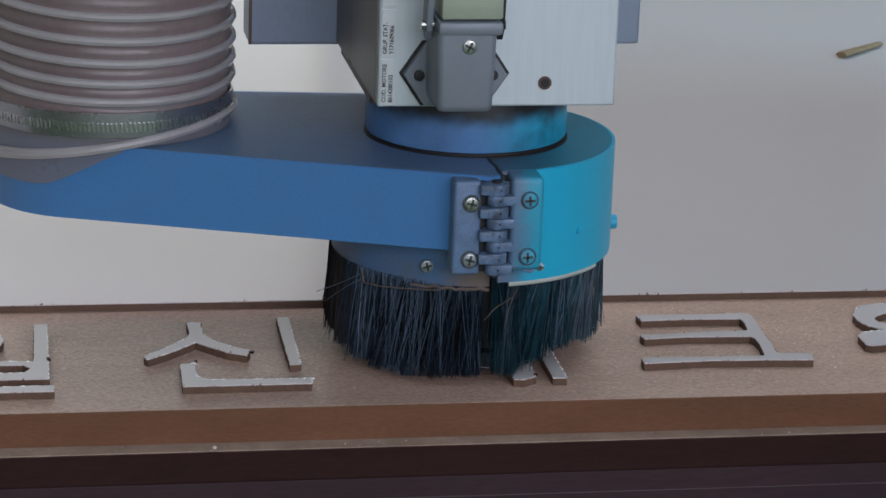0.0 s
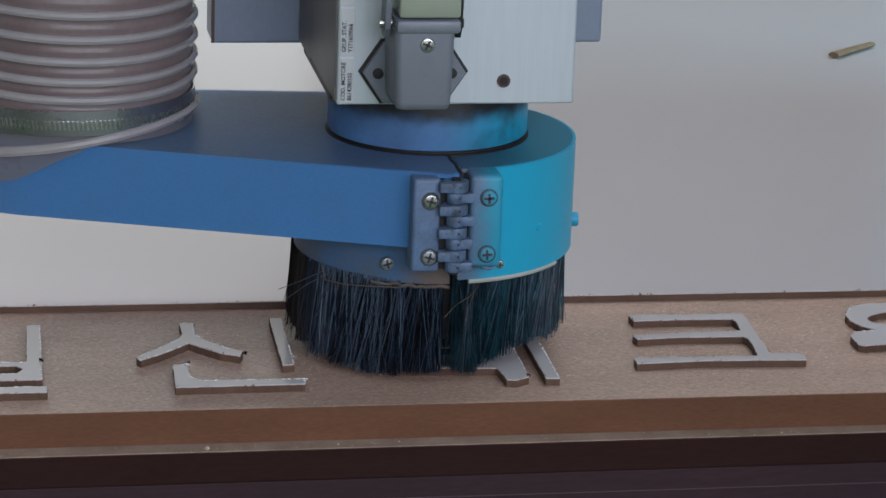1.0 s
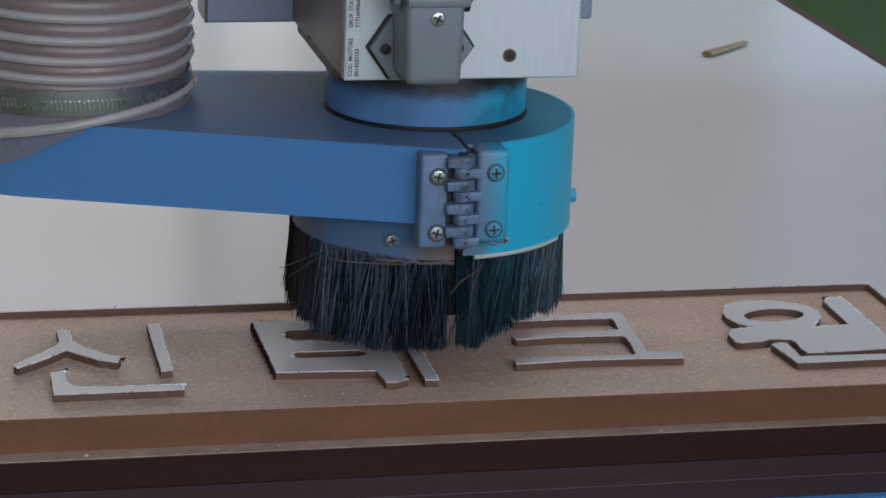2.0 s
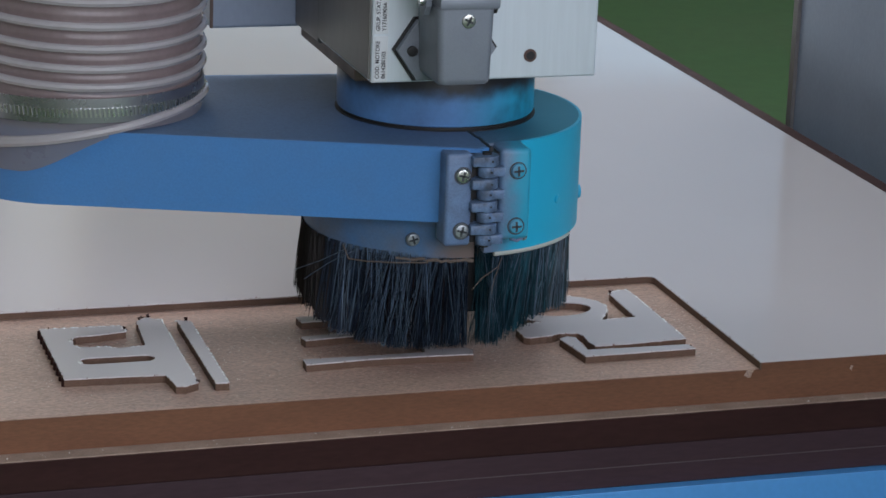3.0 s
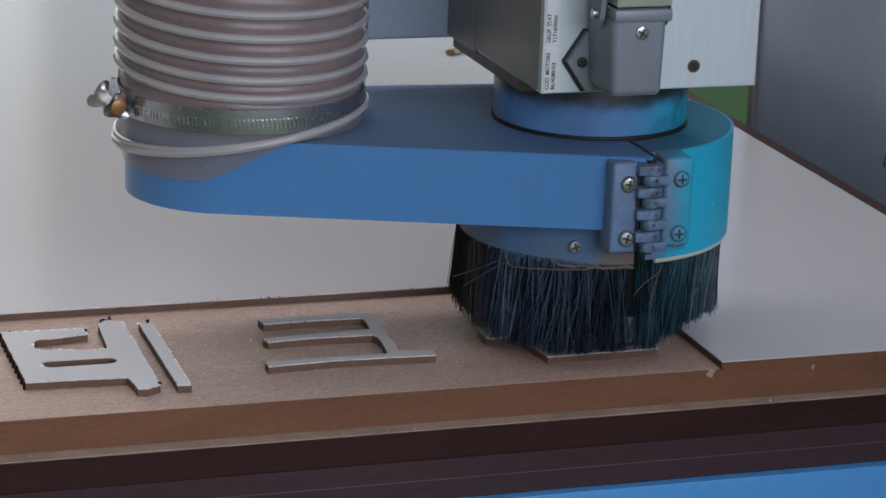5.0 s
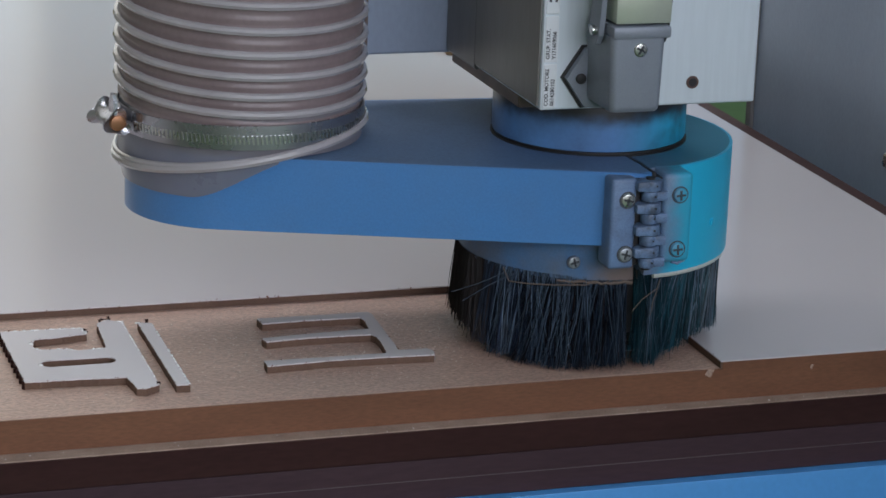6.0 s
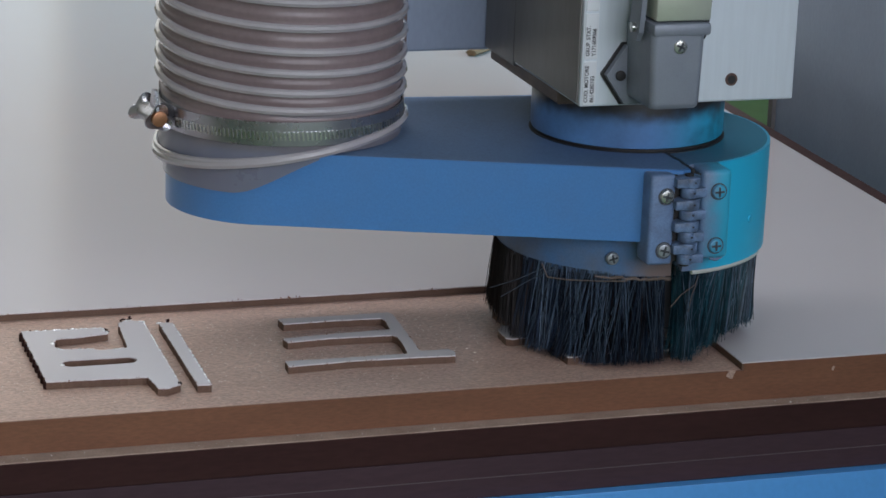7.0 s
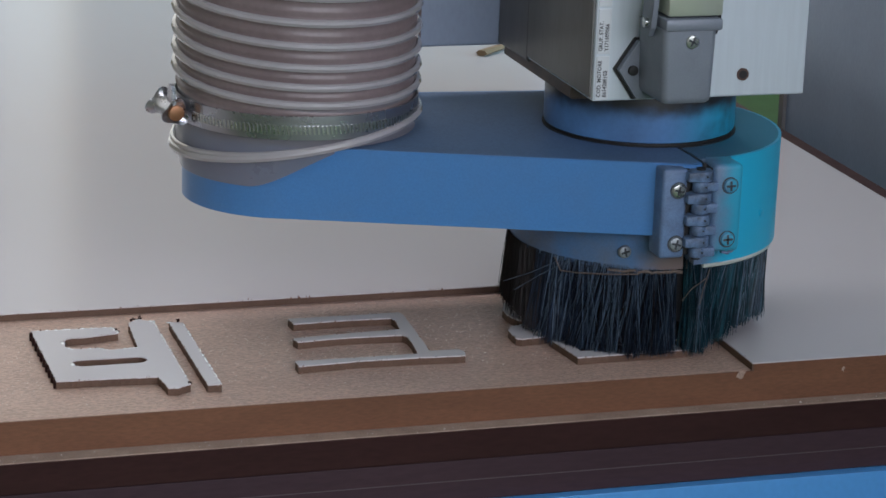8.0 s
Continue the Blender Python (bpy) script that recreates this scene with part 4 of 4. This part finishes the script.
# ---- the suction hose ----
def hose():
    h = thing("suction_hose", "mauve suction hose with a white spiral coil, clamped on the arm", "hose")
    rc = 0.0638

    def rise(u):
        """Height of the coil after u turns: it opens out upwards."""
        u -= 0.25
        return 0.0350 + 0.0087 * u + 0.00048 * u * abs(u)

    def tilt(a):
        """The coils dip towards the front."""
        return 0.0050 * (1 - math.sin(a))
    turns = 20
    # film between the coils, slightly hollow, rising with the spiral
    bm = bmesh.new()
    n, per = 72, 10
    rows = []
    for k in range(turns * per):
        row = []
        for i in range(n):
            a = 2 * math.pi * i / n
            ph = k / per
            u = ph + a / (2 * math.pi) - 1.0
            z = rise(u) + tilt(a)
            frac = (u - a / (2 * math.pi)) % 1.0
            r = rc + 0.0002 - 0.0013 * math.sin(math.pi * frac) ** 0.7 + 0.0009 * math.exp(-((frac - 0.45) / 0.16) ** 2)
            row.append(bm.verts.new((HX + r * math.cos(a), HY - r * math.sin(a), z)))
        rows.append(row)
    for k in range(len(rows) - 1):
        for i in range(n - 1):
            bm.faces.new((rows[k][i], rows[k][i + 1], rows[k + 1][i + 1], rows[k + 1][i]))
    for k in range(len(rows) - 1 - per):
        bm.faces.new((rows[k][n - 1], rows[k + per][0], rows[k + 1 + per][0], rows[k + 1][n - 1]))
    part("hose_film", bm, M_FILM, h, "mauve translucent hose wall", smooth=True, sharp=180)
    coil = [(HX + (rc + 0.0006) * math.cos(2 * math.pi * t / 72), HY - (rc + 0.0006) * math.sin(2 * math.pi * t / 72), rise(t / 72) + tilt(2 * math.pi * t / 72)) for t in range(-30, 72 * (turns - 1), 2)]
    part("spiral_coil", tube(coil, 0.0022, 8), M_WIRE, h, "white plastic spiral coil", smooth=True)
    # the hose end drawn over the arm, low on the outer side, lifted over the arm's top
    n = 96
    bm = bmesh.new()
    low, mid, top = [], [], []
    for i in range(n):
        a = 2 * math.pi * i / n
        inside = 0.5 + 0.5 * math.cos(a + 0.20)
        t = min(1, max(0, (inside - 0.30) / 0.45))
        t = t * t * (3 - 2 * t)
        zb = -0.0100 + 0.0225 * t
        u = 1 - t
        for row, r, z, w in ((low, 0.0560 * u + 0.0640 * t, zb, u), (mid, 0.0640, zb + 0.40 * (0.032 - zb), 0), (top, 0.0626, 0.0420, 0)):
            row.append(bm.verts.new((HX + (AX - HX) * w + r * math.cos(a), HY + (AY - HY) * w + r * math.sin(a), z)))
    for p, q in ((low, mid), (mid, top)):
        for i in range(n):
            bm.faces.new((p[i], p[(i + 1) % n], q[(i + 1) % n], q[i]))
    part("hose_end", bm, M_CUFF, h, "smooth clear grey hose end", smooth=True, sharp=180)
    part("end_coil", tube([(HX + 0.0655 * math.cos(radians(a)), HY + 0.0655 * math.sin(radians(a)), 0.0108 + 0.0108 * math.cos(radians(a + 10))) for a in range(0, 360, 4)], 0.0023, 8, True), M_WIRE, h, "white coil slanting round the hose end", smooth=True)
    part("end_coil", tube([(HX + 0.0652 * math.cos(radians(a)), HY + 0.0652 * math.sin(radians(a)), 0.0108 + 0.0108 * math.cos(radians(a + 10)) + 0.0046 * (300 - a) / 170) for a in range(130, 301, 4)], 0.0017, 8), M_WIRE, h, smooth=True)
    return h


def clamp():
    """The worm-drive clamp round the hose end."""
    h = thing("hose_clamp", "galvanised worm-drive clamp tightened round the hose end", "hose clamp")
    z0, z1 = 0.0175, 0.0298
    bm = bmesh.new()
    rows = []
    for r, z in ((0.0642, z0), (0.0652, z0), (0.0654, (z0 + z1) / 2), (0.0652, z1), (0.0642, z1)):
        rows.append([bm.verts.new((HX + r * math.cos(2 * math.pi * i / 96), HY + r * math.sin(2 * math.pi * i / 96), z)) for i in range(96)])
    for j in range(5):
        p, q = rows[j], rows[(j + 1) % 5]
        for i in range(96):
            bm.faces.new((p[i], p[(i + 1) % 96], q[(i + 1) % 96], q[i]))
    band = part("clamp_band", bm, M_BAND, h, "galvanised steel clamp band", smooth=True, sharp=50)
    bm = bmesh.new()
    for i in range(72):
        a = radians(-158 + i * 2.0)
        m = Matrix.Translation((HX + 0.0654 * math.cos(a), HY + 0.0654 * math.sin(a), 0.0228)) @ Matrix.Rotation(a, 4, "Z") @ Matrix.Rotation(radians(8), 4, "X") @ Matrix.Diagonal((0.0016, 0.0009, 0.0044, 1))
        bmesh.ops.create_cube(bm, size=1, matrix=m)
    part("clamp_thread", bm, M_STEEL, band, "row of pressed slots round the band", kind="stuff")
    a = radians(-172)
    wx, wy = HX + 0.0690 * math.cos(a), HY + 0.0690 * math.sin(a)
    t = Vector((-math.sin(a), math.cos(a), 0))
    out = Vector((math.cos(a), math.sin(a), 0))
    c = Vector((wx, wy, 0.0240)) + out * 0.003
    up = Vector((0, 0, 1))

    def lipped(at_, along, sizes):
        """A pressed channel with lobed lips: rings of (offset along the screw, radius, lobe depth)."""
        bm = bmesh.new()
        rings = []
        for off, r, lobe in sizes:
            ring = []
            for k in range(30):
                b = 2 * math.pi * k / 30
                rr = r + lobe * math.cos(3 * b + 0.9)
                ring.append(bm.verts.new(at_ + along * off + out * rr * math.cos(b) + up * rr * math.sin(b)))
            rings.append(ring)
        for p, q in zip(rings, rings[1:]):
            for k in range(30):
                bm.faces.new((p[k], p[(k + 1) % 30], q[(k + 1) % 30], q[k]))
        bm.faces.new(rings[0][::-1])
        bm.faces.new(rings[-1])
        return bm
    part("worm_housing", lipped(c, -t, [(-0.0110, 0.0044, 0.0004), (-0.0130, 0.0066, 0.0014), (-0.0122, 0.0069, 0.0014), (-0.0085, 0.0052, 0.0004), (0.0070, 0.0050, 0.0003), (0.0105, 0.0068, 0.0016), (0.0113, 0.0072, 0.0018), (0.0108, 0.0050, 0.0008)]), M_BAND, h, "pressed steel worm housing with flared lips", smooth=True)
    part("worm_screw", cyl(c - t * 0.0020, c + t * 0.0139, 0.0042, 18, bevel=0.0006), M_COPPER, h, "brassy worm screw head", smooth=True)
    fin = prism([(-0.0045, 0.0), (0.0045, 0.0), (0.0040, 0.0065), (0.0020, 0.0105), (-0.0015, 0.0112), (-0.0038, 0.0070)], -0.0009, 0.0009, 0.0005)
    fin.transform(Matrix.Translation(c + out * 0.001 + t * 0.008 + up * 0.0035) @ Matrix.Rotation(a + radians(90), 4, "Z") @ Matrix.Rotation(radians(90), 4, "X"))
    part("clamp_fin", fin, M_BAND, h, "bent tab of the worm housing")
    return h


def collar_paint():
    """Blue paint turning turquoise under the cover's overspray, with grey smudges and painted motor shade on top."""
    m = material("blue_to_turquoise_paint", (0.105, 0.245, 0.50), 0.38, second=(0.085, 0.155, 0.30), scale=24, amount=0.8, grain=0.05)
    nt = m.node_tree
    p = nt.nodes["Principled BSDF"]
    src = p.inputs["Base Color"].links[0].from_socket
    tc = nt.nodes.new("ShaderNodeTexCoord")
    sep = nt.nodes.new("ShaderNodeSeparateXYZ")
    nt.links.new(tc.outputs["Object"], sep.inputs[0])
    mr = nt.nodes.new("ShaderNodeMapRange")
    mr.interpolation_type = "SMOOTHSTEP"
    mr.inputs[1].default_value, mr.inputs[2].default_value = -0.012, 0.038
    nt.links.new(sep.outputs[0], mr.inputs[0])
    mix = nt.nodes.new("ShaderNodeMix")
    mix.data_type = "RGBA"
    mix.inputs[7].default_value = (0.018, 0.38, 0.60, 1)
    nt.links.new(mr.outputs[0], mix.inputs[0])
    nt.links.new(src, mix.inputs[6])
    # oily black smudges
    nz = nt.nodes.new("ShaderNodeTexNoise")
    nz.inputs["Scale"].default_value, nz.inputs["Detail"].default_value = 26.0, 6.0
    nt.links.new(tc.outputs["Object"], nz.inputs["Vector"])
    ms = nt.nodes.new("ShaderNodeMapRange")
    ms.interpolation_type = "SMOOTHSTEP"
    ms.inputs[1].default_value, ms.inputs[2].default_value, ms.inputs[4].default_value = 0.53, 0.74, 0.8
    nt.links.new(nz.outputs[0], ms.inputs[0])
    oil = nt.nodes.new("ShaderNodeMix")
    oil.data_type = "RGBA"
    oil.inputs[7].default_value = (0.014, 0.018, 0.026, 1)
    nt.links.new(ms.outputs[0], oil.inputs[0])
    nt.links.new(mix.outputs[2], oil.inputs[6])
    nt.links.new(oil.outputs[2], p.inputs["Base Color"])
    # the motor's shade and black smudge, painted as a dark band round the upper part
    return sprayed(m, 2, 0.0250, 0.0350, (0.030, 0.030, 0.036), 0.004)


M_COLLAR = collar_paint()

hall()
table()
side_column()
board()
dust()
splinter()
spindle_motor = spindle()
dust_shoe = shoe()
suction_hose = hose()
hose_clamp = clamp()


def motions():
    """The motor, shoe, hose and clamp ride on one carriage."""
    for ob in (spindle_motor, dust_shoe, suction_hose, hose_clamp):
        ob.scale = (0.985, 0.985, 0.985)
    rows = [(t, pose(x, y, z)) for t, x, y, z in HEAD]
    walk(spindle_motor, rows)
    walk(dust_shoe, rows)
    walk(suction_hose, rows)
    walk(hose_clamp, rows)


motions()
